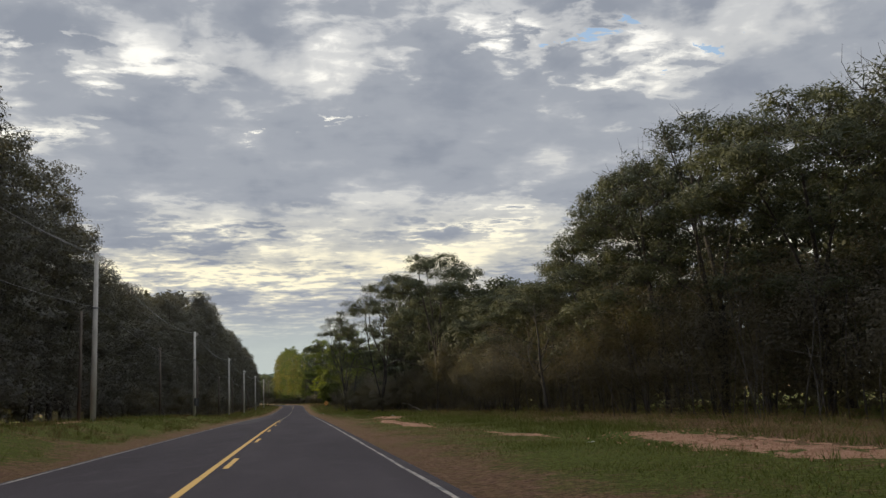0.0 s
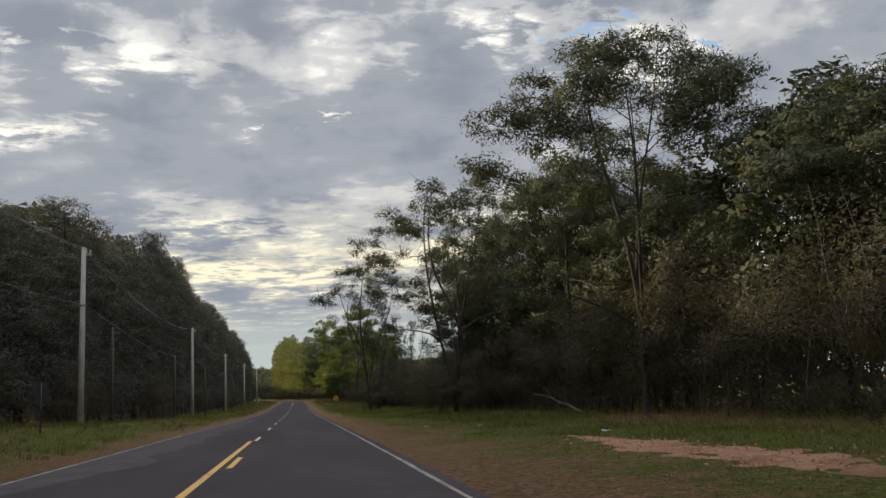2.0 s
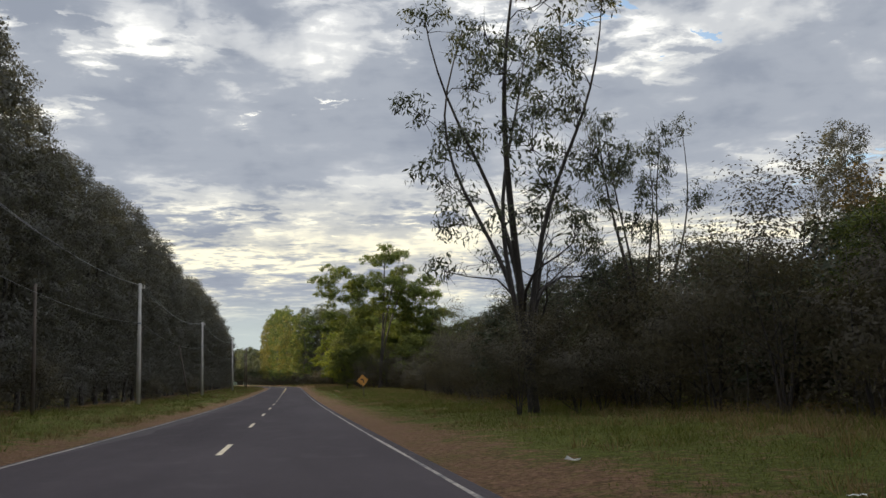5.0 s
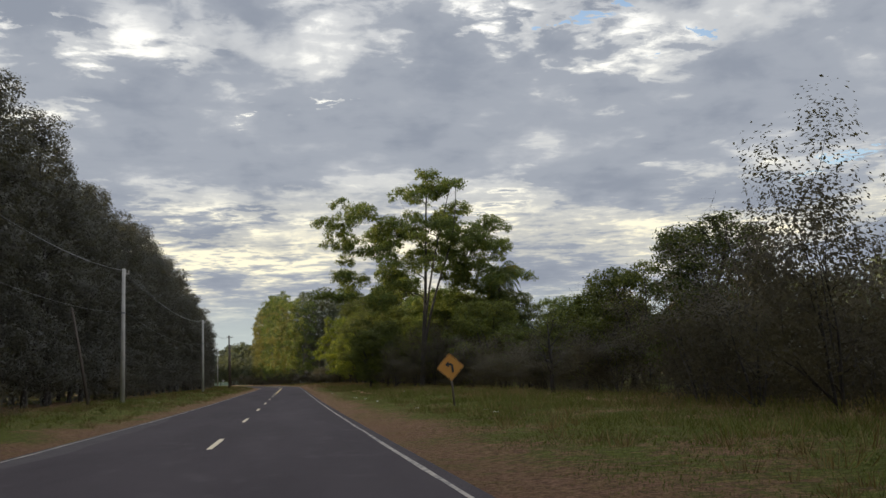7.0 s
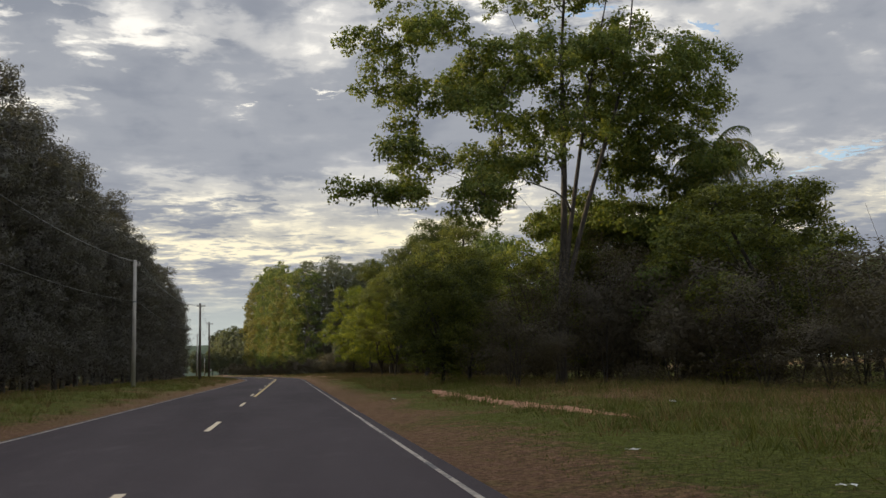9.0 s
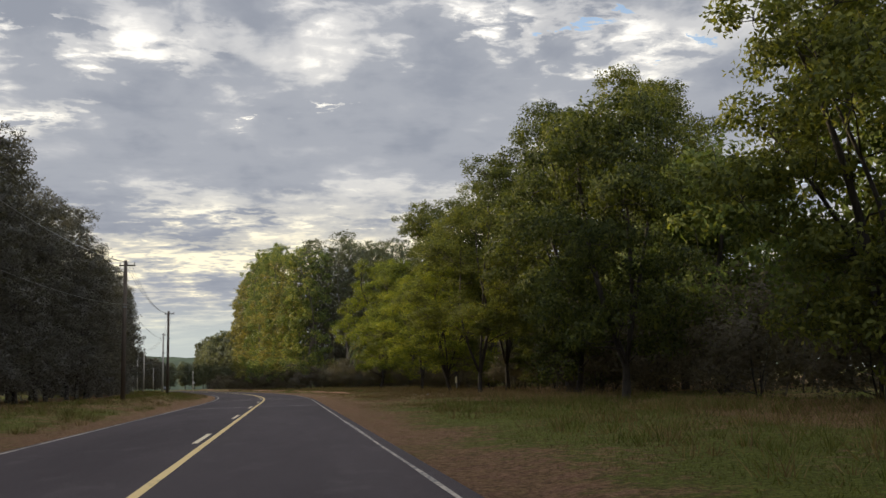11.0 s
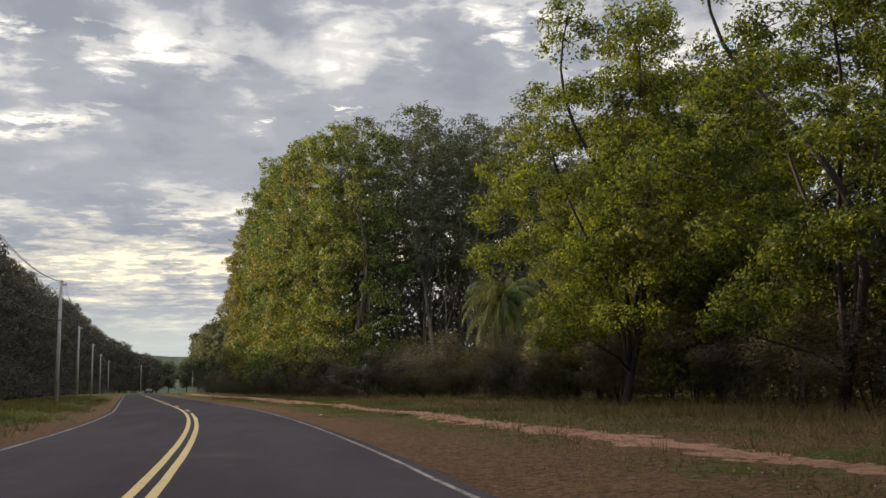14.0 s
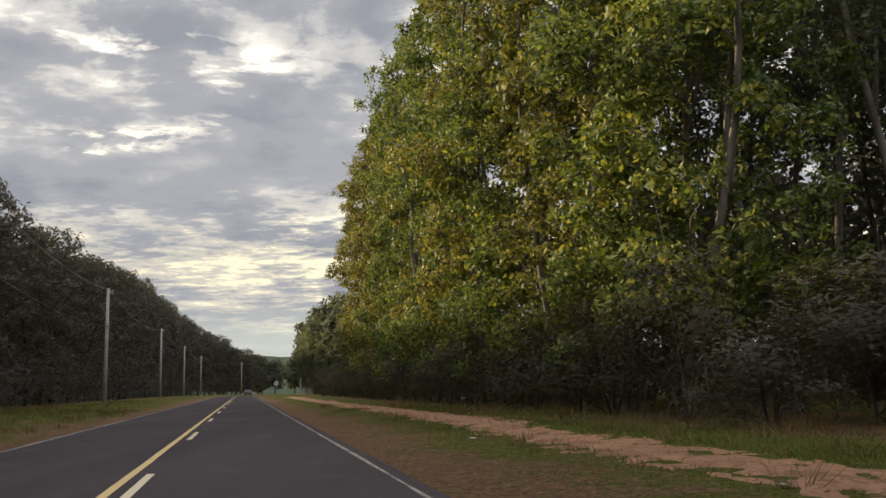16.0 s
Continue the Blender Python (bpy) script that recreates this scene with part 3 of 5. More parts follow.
def grow(g, lobes, r, fork, leaders=3, twigs=5, thick=1.0, bow=0.5, lean=(0.0, 0.0), sides=6, twig_out=1.0):
    """Wood that reaches every lobe: a bole, leaders to the high lobes, limbs from the nearest wood, twigs into the foliage."""
    verts, faces = [], []
    bole = bent(Vector((0, 0, -0.2)), Vector((lean[0], lean[1], 1.0)), fork + 0.2, g, 5, 0.04, 0.03)
    flare = [r * 1.45, r * 1.08, r * 0.97, r * 0.9, r * 0.85]
    nodes = [(bole[-1], r * 0.84, Vector((lean[0], lean[1], 1.0)).normalized())]
    order = sorted(lobes, key=lambda p: -p[2])
    first = []
    for p in order:
        if len(first) < leaders and all((Vector(p[:3]) - Vector(q[:3])).length > 2.2 for q in first):
            first.append(p)
    rest = sorted((p for p in lobes if p not in first), key=lambda p: p[0] ** 2 + p[1] ** 2 + 0.3 * (p[2] - fork) ** 2)
    for k, p in enumerate(first + rest):
        goal = Vector(p[:3])
        if k < len(first):
            start, sr, sd = nodes[0]
            r0 = sr * (0.95 if k == 0 else 0.66)
        else:
            def cost(n):
                d = goal - n[0]
                return d.length + 1.6 * max(0.0, n[0].z - goal.z + 0.35 * math.hypot(d.x, d.y))
            start, sr, sd = min(nodes, key=cost)
            r0 = min(sr * 0.75, (0.022 + 0.013 * (goal - start).length) * thick)
        span = goal - start
        d = span.length
        b = start + (sd * 0.5 + Vector((0, 0, bow)) * 0.6 + span.normalized() * 0.4) * d * 0.36
        c = goal - (span.normalized() * 0.75 + Vector((0, 0, 0.35 * bow))) * d * 0.32
        n = max(3, min(12, int(d / 0.8)))
        pts, rad = [], []
        side, turn = Vector(g.normal(size=3)) * 0.035 * d, Vector(g.normal(size=3)) * 0.02 * d
        for i in range(n + 1):
            u = i / n
            q = start * (1 - u) ** 3 + b * 3 * u * (1 - u) ** 2 + c * 3 * u * u * (1 - u) + goal * u ** 3
            pts.append(q + side * math.sin(math.pi * u) + turn * math.sin(2 * math.pi * u))
            rad.append(max(0.012, r0 * (1 - 0.82 * u)))
        if k == 0:
            tube(verts, faces, bole[:-1] + pts, flare + rad, sides + 2)
        else:
            tube(verts, faces, pts, rad, sides if r0 > 0.05 else 4)
        for i in range(1, n + 1):
            nodes.append((pts[i], rad[i], (pts[i] - pts[i - 1]).normalized()))
        for _ in range(twigs):
            w = Vector(g.normal(size=3)) + Vector((0, 0, 0.35))
            w = Vector((w.x, w.y, w.z * (0.4 + 0.6 * p[4]))).normalized()
            at = pts[-1].lerp(pts[max(0, n - 1)], 0.8 * g.random())
            tube(verts, faces, bent(at, w, p[3] * twig_out * (0.7 + 0.4 * g.random()), g, 3, 0.2, 0.04), [0.018, 0.013, 0.009, 0.004], 3)
    return verts, faces, None


def tree(name, label, category, group, wood, skel, foliage):
    """A tree as an Empty with its trunk and crown."""
    ob = tagged(new(name), label, category, group)
    v, f, tips = skel
    part("trunk", mesh_of("trunk", v, f, wood, True), wood, ob)
    if foliage is not None:
        part("crown", foliage(tips), None, ob)
    return ob


egg = lambda u: 0.55 + 1.3 * u * (1 - u) * 1.6 - 0.25 * u   # noqa: E731
fan = lambda u: 1.0 - 0.25 * u                 # noqa: E731
round_top = lambda u: (0.78 + 0.26 * math.sin(2.8 * u)) * math.sqrt(max(0.06, 1 - u ** 6))   # noqa: E731
PROTO = {}


def plant(kind, off, y, height=1.0, wide=None, turn=None, label=""):
    """Sets a copy of a kind of tree on the ground. The first one is built, the others share its meshes."""
    variants = KINDS[kind]
    pick = RNG.integers(len(variants))
    wide = wide or height
    turn = RNG.random() * 360 if turn is None else turn
    m = Matrix.Translation(spot(off, y, -0.05)) @ pose(0, 0, 0, 0, 0, turn)
    key = (kind, int(pick))
    if key not in PROTO:
        PROTO[key] = variants[pick]()
        ob = PROTO[key]
        ob.matrix_basis = m
    else:
        ob = copy_thing(PROTO[key], m)
    ob.scale = (wide, wide, height)
    if label:
        tagged(ob, label)
    return ob


def woods_tree(seed, h):
    def make():
        g = np.random.default_rng(seed)
        lobes = lobes_of(g, 30, 2.5, 1.6, h, 1.45, round_top, 0.85)
        return tree("evergreen_tree", "tall dark evergreen tree in dense roadside woods", "tree", "roadside woods", BARK_DARK, grow(g, lobes, 0.2, 1.5, 1, 2, sides=4),
                    lambda _: crown_mesh("crown", lobes, 0.72, 0.52, 28, 0.22, 0.42, 0.1, LEAF_DARK, g, -0.7, 0.45))
    return make


def far_woods_tree(seed, h):
    def make():
        g = np.random.default_rng(seed)
        lobes = lobes_of(g, 28, 2.5, 1.4, h, 1.45, round_top, 0.85)
        return tree("evergreen_tree", "dark evergreen tree in the farther woods", "tree", "roadside woods", BARK_DARK, grow(g, lobes, 0.2, 1.5, 1, 1, sides=3),
                    lambda _: crown_mesh("crown", lobes, 0.9, 0.6, 16, 0.36, 0.5, 0.1, LEAF_DARK, g, -0.7, 0.45))
    return make


def back_tree(seed, h):
    def make():
        g = np.random.default_rng(seed)
        lobes = lobes_of(g, 22, 2.7, 2.0, h, 1.8, round_top, 0.85)
        return tree("evergreen_tree", "dark evergreen tree deeper in the woods", "tree", "roadside woods", BARK_DARK, grow(g, lobes, 0.2, 2.0, 1, 0, sides=3),
                    lambda _: crown_mesh("crown", lobes, 1.15, 0.75, 12, 0.62, 0.6, 0.1, LEAF_DARK, g, -0.7, 0.45))
    return make


def acacia(seed, h, reach):
    def make():
        g = np.random.default_rng(seed)
        lobes = parasol_lobes(g, 34, reach, h, 0.28 * h, 1.3)
        lobes += lobes_of(g, 20, reach * 0.85, 0.35 * h, 0.85 * h, 1.0, fan, 0.55)
        return tree("acacia_tree", "spreading acacia tree with feathery dark green foliage", "tree", "acacias along the verge", BARK_DARK,
                    grow(g, lobes, 0.17, 1.4, 4, 9, 0.9, 0.45, twig_out=1.15),
                    lambda _: crown_mesh("crown", lobes, 0.54, 0.42, 30, 0.205, 0.27, 0.35, LEAF_ACACIA, g, -0.4, 0.6, 0.03))
    return make


def thin_acacia(seed, h, reach, arms=()):
    def make():
        g = np.random.default_rng(seed)
        lobes = parasol_lobes(g, 34, reach, h, 0.28 * h, 1.15)
        lobes += lobes_of(g, 22, reach * 0.9, 0.35 * h, 0.9 * h, 0.9, fan, 0.5)
        lobes += beside(g, [(*p, 1.0, 0.45) for p in arms], 2, 1.3)
        return tree("acacia_tree", "open acacia tree with sparse feathery leaves and bare twigs", "tree", "acacias along the verge", BARK_DARK,
                    grow(g, lobes, 0.19, 1.5, 4, 13, 0.95, 0.45, twig_out=1.5),
                    lambda _: crown_mesh("crown", lobes, 0.54, 0.40, 28, 0.19, 0.28, 0.35, LEAF_ACACIA, g, -0.4, 0.6, 0.2))
    return make


def broadleaf(seed, h, reach, leaf, label, n=24, rad=1.5, size=0.2, skip=0.12, fork=1.3, z0=0.15, per=30):
    def make():
        g = np.random.default_rng(seed)
        lobes = beside(g, lobes_of(g, n, reach * 0.85, z0 * h, h, rad, egg, 0.62), 1, 1.25)
        return tree("broadleaf_tree", label, "tree", "broadleaf trees", BARK_DARK, grow(g, lobes, 0.19, fork, 4, 6, 1.0, 0.45, (1.3 * g.random() - 0.65, 0.9 * g.random() - 0.45)),
                    lambda _: crown_mesh("crown", lobes, 0.62, 0.45, per, size, 0.46, 0.4, leaf, g, -0.35, 0.8, skip, 0.3))
    return make


def far_broadleaf(seed, h, reach, leaf, label, per=20, size=0.3):
    def make():
        g = np.random.default_rng(seed)
        lobes = lobes_of(g, 22, reach * 0.9, 0.18 * h, h, 1.7, egg, 0.75)
        return tree("broadleaf_tree", label, "tree", "trees behind the thicket", BARK_DARK, grow(g, lobes, 0.22, 1.6, 2, 1, sides=4),
                    lambda _: crown_mesh("crown", lobes, 0.85, 0.6, per, size, 0.5, 0.2, leaf, g, -0.5, 0.5))
    return make


def giant(seed):
    def make():
        g = np.random.default_rng(seed)
        # the great limbs: where each one ends, and how large its head is
        heads = [(-9.0, 1, 17.6, 1.5), (-6.2, -1, 19.2, 1.8), (-3.0, 1, 18.2, 1.9), (0.9, 0, 21.8, 2.0), (2.0, -2, 22.2, 1.5), (3.2, 1, 18.4, 1.9), (6.8, -1, 16.8, 1.6), (8.8, 1, 14.7, 1.5),
                 (11.2, 1, 12.8, 1.3), (4.4, -2, 15.2, 2.0), (-9.8, 0, 10.2, 1.1), (-7.0, 1, 12.0, 1.7), (-4.4, -1, 14.8, 1.7), (-5.0, -2, 9.4, 1.4), (5.4, 1, 11.2, 1.9), (-1.2, 3, 13.6, 1.6), (2.4, 3, 10.0, 1.6),
                 (-0.4, -2, 17.6, 1.8), (-2.6, -2, 11.0, 1.5), (-7.2, 0, 15.4, 1.5), (8.0, -1, 11.0, 1.5), (3.4, -1, 12.6, 1.8), (5.8, 0, 13.6, 1.8), (1.6, 1, 15.8, 1.7), (7.4, 1, 9.0, 1.6), (4.0, 2, 8.4, 1.5), (-3.2, 2, 16.4, 1.6)]
        lobes = beside(g, [(x, y, z, 1.12 * rad, 0.7) for x, y, z, rad in heads], 3, 1.55, 0.8)
        return tree("broadleaf_tree", "huge broadleaf tree with bare grey limbs and clumped foliage", "tree", "broadleaf trees", BARK_GREY,
                    grow(g, lobes, 0.29, 3.2, 3, 6, 0.95, 0.5, sides=8),
                    lambda _: crown_mesh("crown", lobes, 0.68, 0.46, 34, 0.22, 0.52, 0.35, LEAF_BROAD, g, -0.5, 0.7, 0.08, 0.35))
    return make


def gum(seed, h, leaf, label):
    def make():
        g = np.random.default_rng(seed)
        lobes = beside(g, lobes_of(g, 26, 2.5, 2.2, h, 1.35, round_top, 0.95), 1, 1.25, 0.7)
        return tree("eucalyptus_tree", label, "tree", "eucalyptus stand", BARK_PALE, grow(g, lobes, 0.2, 2.0, 1, 2, sides=4),
                    lambda _: crown_mesh("crown", lobes, 0.74, 0.46, 24, 0.27, 0.5, 0.6, leaf, g, -0.6, 1.0, 0.2, 0.15))
    return make


def bare_gum(seed, h):
    def make():
        g = np.random.default_rng(seed)
        lobes = lobes_of(g, 20, 2.5, 0.42 * h, h, 1.6, round_top, 0.9)
        return tree("eucalyptus_tree", "slender eucalyptus with bare pale trunk and dark rounded crown", "tree", "eucalyptus stand", BARK_PALE, grow(g, lobes, 0.16, 0.35 * h, 2, 3, 0.8, sides=5),
                    lambda _: crown_mesh("crown", lobes, 0.72, 0.5, 22, 0.25, 0.5, 0.4, LEAF_GUM_DARK, g, -0.5, 0.6, 0.42, 0.4))
    return make


def thin_gum(seed, h, reach, n=34, per=16, size=0.22, ratio=0.3):
    def make():
        g = np.random.default_rng(seed)
        lobes = lobes_of(g, n, reach, 0.30 * h, h, 0.95, fan, 1.0)
        return tree("eucalyptus_tree", "thin many-stemmed eucalyptus with sparse drooping leaves", "tree", "", BARK_DARK, grow(g, lobes, 0.2, 1.8, 5, 9, 0.8, 0.9, twig_out=1.4),
                    lambda _: crown_mesh("crown", lobes, 0.52, 0.36, per, size, ratio, 1.4, LEAF_ACACIA, g, -0.7, 0.6, 0.25))
    return make


def bare_tree(seed, h):
    def make():
        g = np.random.default_rng(seed)
        sk = skeleton_of(g, h, 0.17, 0.25, 12, h * 0.5, (20, 60), 0.05, 6, 4, fan, wobble=0.2)
        return tree("bare_tree", "leafless grey tree with tangled twigs", "tree", "", BARK_DARK, sk, None)
    return make


def scrub(seed, h, reach, per=84, size=0.10):
    def make():
        g = np.random.default_rng(seed)
        sk = skeleton_of(g, h, 0.07, 0.03, 15, reach, (10, 65), 0.05, 3, 0, fan, stems=3, wobble=0.2, fine=False)
        return tree("bush", "dark tangled brown-green bush in the understorey", "bush", "understorey thicket", BARK_DARK, sk,
                    lambda tips: leaves_mesh("crown", tips, per, 0.75, size, 0.5, 0.2, LEAF_SCRUB, g, 0.8, 1.0, stray=0.3, clump=0.4))
    return make


def dry_tree(seed, h):
    def make():
        g = np.random.default_rng(seed)
        sk = skeleton_of(g, h, 0.14, 0.3, 12, h * 0.42, (25, 60), 0.05, 5, 2, fan, wobble=0.16)
        return tree("dry_tree", "small tree with thin orange-brown dry foliage", "tree", "", BARK_GREY, sk,
                    lambda tips: leaves_mesh("crown", tips, 8, 0.4, 0.22, 0.4, 0.2, LEAF_DRY, g, 0.7))
    return make


def undergrowth(name, band, y0, y1, top, count, size, material, seed, label, per=9, fade=0.0):
    """A deep tangle of leaves and stems that fills the wood's edge, too dense to count."""
    g = np.random.default_rng(seed)
    ys = y0 + (y1 - y0) * g.random(count)
    offs = band[0] + (band[1] - band[0]) * g.random(count)
    tall = np.array([top * (0.75 + 0.5 * noise.noise(Vector((float(o) * 0.25, float(q) * 0.16, seed)))) for o, q in zip(offs, ys)])
    if fade:
        tall *= np.clip((y1 - ys) / fade, 0.35, 1.0)
    zs = tall * g.random(count) ** np.where(g.random(count) < 0.4, 1.1, 0.5)
    centres = np.array([spot(float(o), float(q)) for o, q in zip(offs, ys)])
    centres[:, 2] += zs
    me = leaves_mesh(name, centres, per, 0.75, size, 0.4, 0.1, material, g, 0.9, 0.8, (-0.9 if band[0] > 0 else 0.9, -0.4, 0.1), stray=0.3, clump=0.35)
    return tagged(new(name, me), label, "undergrowth", kind="stuff")


def palm(seed, h, fronds, long):
    def make():
        g = np.random.default_rng(seed)
        ob = tagged(new("palm_tree"), "pindo-like palm with arching green and yellowed fronds", "palm")
        v, f = [], []
        line = bent(Vector((0, 0, -0.1)), Vector((0.03, 0.02, 1)), h, g, 7, 0.02, 0.02)
        tube(v, f, line, [0.24 - 0.012 * i + (0.03 if i % 2 else 0) for i in range(8)], 10)
        part("trunk", mesh_of("trunk", v, f, BARK_GREY, True), BARK_GREY, ob)
        top = line[-1]
        for i in range(fronds):
            a, el = i * 2.4, radians(72 - 95 * (i / fronds))
            d = Vector((math.cos(a) * math.cos(el), math.sin(a) * math.cos(el), math.sin(el)))
            length, n = long * (0.85 + 0.25 * g.random()), 22
            p, vv, ff = top.copy(), [], []
            rib = [p.copy()]
            for s in range(n):
                d = (d + Vector((0, 0, -0.085 - 0.05 * s / n))).normalized()
                p = p + d * length / n
                rib.append(p.copy())
            tube(vv, ff, rib, [0.022 - 0.0009 * s for s in range(n + 1)], 4)
            for s in range(2, n + 1):
                t = (rib[s] - rib[s - 1]).normalized()
                side = t.cross(Vector((0, 0, 1))).normalized()
                for sg in (-1, 1):
                    for w in (0.0, 0.33, 0.66):
                        q = rib[s].lerp(rib[s - 1], w)
                        tip = q + (side * sg * (0.25 + 0.5 * g.random()) + t * 0.45 + Vector((0, 0, -0.35 - 0.7 * g.random()))) * (0.9 * (1.1 - 0.6 * s / n))
                        b = len(vv)
                        vv += [tuple(q - t * 0.028), tuple(q + t * 0.028), tuple(tip)]
                        ff.append((b, b + 1, b + 2))
            part("frond", mesh_of("frond", vv, ff, LEAF_PALM), LEAF_PALM, ob)
        return ob
    return make


RNG = np.random.default_rng(11)
KINDS = {
    "woods": [woods_tree(1, 20.0), woods_tree(2, 20.5), woods_tree(3, 19.0), woods_tree(4, 21.0)],
    "far_woods": [far_woods_tree(7, 20.0), far_woods_tree(8, 20.5)],
    "back": [back_tree(5, 20.5), back_tree(6, 21.5)],
    "acacia": [acacia(11, 14.0, 4.6), acacia(12, 13.5, 4.6)],
    "parasol": [acacia(16, 15.2, 6.6)],
    "overhang": [thin_acacia(17, 16.2, 6.0, [(-8.0, 5.0, 9.0), (-6.4, 3.6, 10.4), (-4.6, 7.5, 12.2), (-5.0, 2.5, 8.4), (-5.6, 1.0, 12.0), (-3.6, 4.0, 9.6), (-2.4, 0.5, 8.2), (-1.0, 3.0, 10.4)])],
    "broad": [broadleaf(21, 11.0, 4.0, LEAF_CANOPY, "dark green broadleaf tree"), broadleaf(22, 12.0, 4.2, LEAF_CANOPY, "dark green broadleaf tree with open crown")],
    "far_broad": [far_broadleaf(23, 11.0, 4.0, LEAF_BROAD, "dense green broadleaf tree behind the thicket"), far_broadleaf(24, 12.0, 4.4, LEAF_BROAD, "dense green broadleaf tree behind the thicket")],
    # the grey leaf colour also stands in for haze over these trees
    "distant": [far_broadleaf(27, 11.0, 4.0, LEAF_GUM_DARK, "grey-green tree in the distance", 8, 0.6), far_broadleaf(28, 12.0, 4.4, LEAF_GUM_DARK, "grey-green tree in the distance", 8, 0.6)],
    "far_dark": [far_broadleaf(25, 11.0, 4.0, LEAF_ACACIA, "dense dark tree behind the acacias"), far_broadleaf(26, 12.0, 4.4, LEAF_ACACIA, "dense dark tree behind the acacias")],
    "thin_acacia": [thin_acacia(14, 14.0, 4.8), thin_acacia(15, 15.0, 5.0)],
    "yellow": [broadleaf(31, 15.0, 5.6, LEAF_SUNLIT_YELLOW, "spreading tree with yellow-green sunlit foliage", 26, 1.5, 0.155, 0.2, per=46), broadleaf(33, 15.5, 6.0, LEAF_SUNLIT_YELLOW, "tall tree with sunlit yellow-green foliage and dark limbs", 26, 1.5, 0.155, 0.2, per=46)],
    "canopy": [broadleaf(34, 18.0, 7.0, LEAF_CANOPY, "tall spreading tree with dark green canopy over forking limbs", 36, 1.5, 0.16, 0.22, 1.8, 0.30, 42), broadleaf(35, 18.0, 7.2, LEAF_CANOPY, "large spreading tree with dark canopy and many limbs", 36, 1.5, 0.16, 0.22, 2.0, 0.28, 42)],
    "high_canopy": [broadleaf(36, 17.6, 7.2, LEAF_CANOPY, "tall tree with flat dark canopy high over bare forking limbs", 30, 1.5, 0.16, 0.1, 3.0, 0.62, 44)],
    "giant": [giant(64)],
    "gum": [gum(51, 28.0, LEAF_EUC, "tall plantation eucalyptus with green foliage to the ground"), gum(52, 26.5, LEAF_OLIVE, "tall plantation eucalyptus with hanging olive leaves"), gum(53, 29.5, LEAF_EUC, "tall plantation eucalyptus with green foliage to the ground")],
    "bare_gum": [bare_gum(61, 28.5), bare_gum(62, 27.0)],
    "thin_gum": [thin_gum(71, 17.0, 4.8)],
    "hanging_gum": [thin_gum(72, 19.0, 6.4, 44, 18, 0.30, 0.26)],
    "bare": [bare_tree(81, 11.0), bare_tree(82, 8.0)],
    "scrub": [scrub(91, 5.0, 2.4), scrub(92, 4.2, 2.2), scrub(93, 5.8, 2.6)],
    "far_scrub": [scrub(94, 5.0, 2.4, 30, 0.19), scrub(95, 4.4, 2.3, 30, 0.19)],
    "dry": [dry_tree(101, 6.0)],
    "palm": [palm(111, 6.2, 44, 3.4)],
    "tall_palm": [palm(112, 12.4, 38, 3.3)],
}

# ---- ground, road, markings ----


def sheet(name, offs, ys, height, material, uv=False):
    verts = [(mid(y) + o, y, height(o, y)) for y in ys for o in offs]
    w = len(offs)
    faces = [(j * w + i, j * w + i + 1, (j + 1) * w + i + 1, (j + 1) * w + i) for j in range(len(ys) - 1) for i in range(w - 1)]
    me = mesh_of(name, verts, faces, material, True)
    if uv:
        layer = me.uv_layers.new(name="plan")
        idx = np.empty(len(me.loops), dtype=np.int32)
        me.loops.foreach_get("vertex_index", idx)
        flat_uv = np.array([(o, y) for y in ys for o in offs])[idx]
        layer.data.foreach_set("uv", flat_uv.ravel())
    return me


g_off = [-2500, -1200, -600, -300, -160, -90, -60, -45, -36, -30, -26] + [-24 + 1.0 * i for i in range(19)] + [-5.4, -4.8, -4.3, -3.9, -2, 0, 2, 3.9, 4.3, 4.8, 5.4] + [6 + 1.0 * i for i in range(19)] + [26, 30, 36, 45, 60, 90, 160, 300, 600, 1200, 2500]
g_y = [-600, -300, -150, -80, -50] + list(range(-30, 560, 3)) + list(range(560, 1000, 20)) + [1100, 1300, 1600, 2000, 2600, 3000]
ground = tagged(new("ground", sheet("ground", g_off, g_y, lie, GROUND, True)), "grassy ground with dry and green patches", "ground", kind="structure")

r_y = list(range(-60, 700, 4)) + [720, 760, 800, 900, 1000]
road = tagged(new("road", sheet("road", [-4.1, -3.75, -1.8, 0, 1.8, 3.5, 3.8], r_y, lambda o, y: level(y) - 0.008 * abs(o) + (-0.03 if o in (-4.1, 3.8) else 0.0), ASPHALT)),
              "grey worn two-lane asphalt road", "road", kind="structure")


def stripe(name, off, width, y0, y1, material, label, ragged=0.0):
    """A painted line along the road, 4 mm proud."""
    ys = [y0 + (y1 - y0) * i / max(1, int((y1 - y0) / 2)) for i in range(max(1, int((y1 - y0) / 2)) + 1)]
    verts, faces = [], []
    for y in ys:
        a = ragged * noise.noise(Vector((off, y * 0.9, 2.0)))
        b = ragged * noise.noise(Vector((off, y * 0.9, 7.0)))
        for o in (off - width / 2 + a, off + width / 2 + b):
            verts.append((mid(y) + o, y, level(y) - 0.008 * abs(o) + 0.005))
    faces = [(2 * i, 2 * i + 1, 2 * i + 3, 2 * i + 2) for i in range(len(ys) - 1)]
    return part(name, mesh_of(name, verts, faces, material), material, road, label)


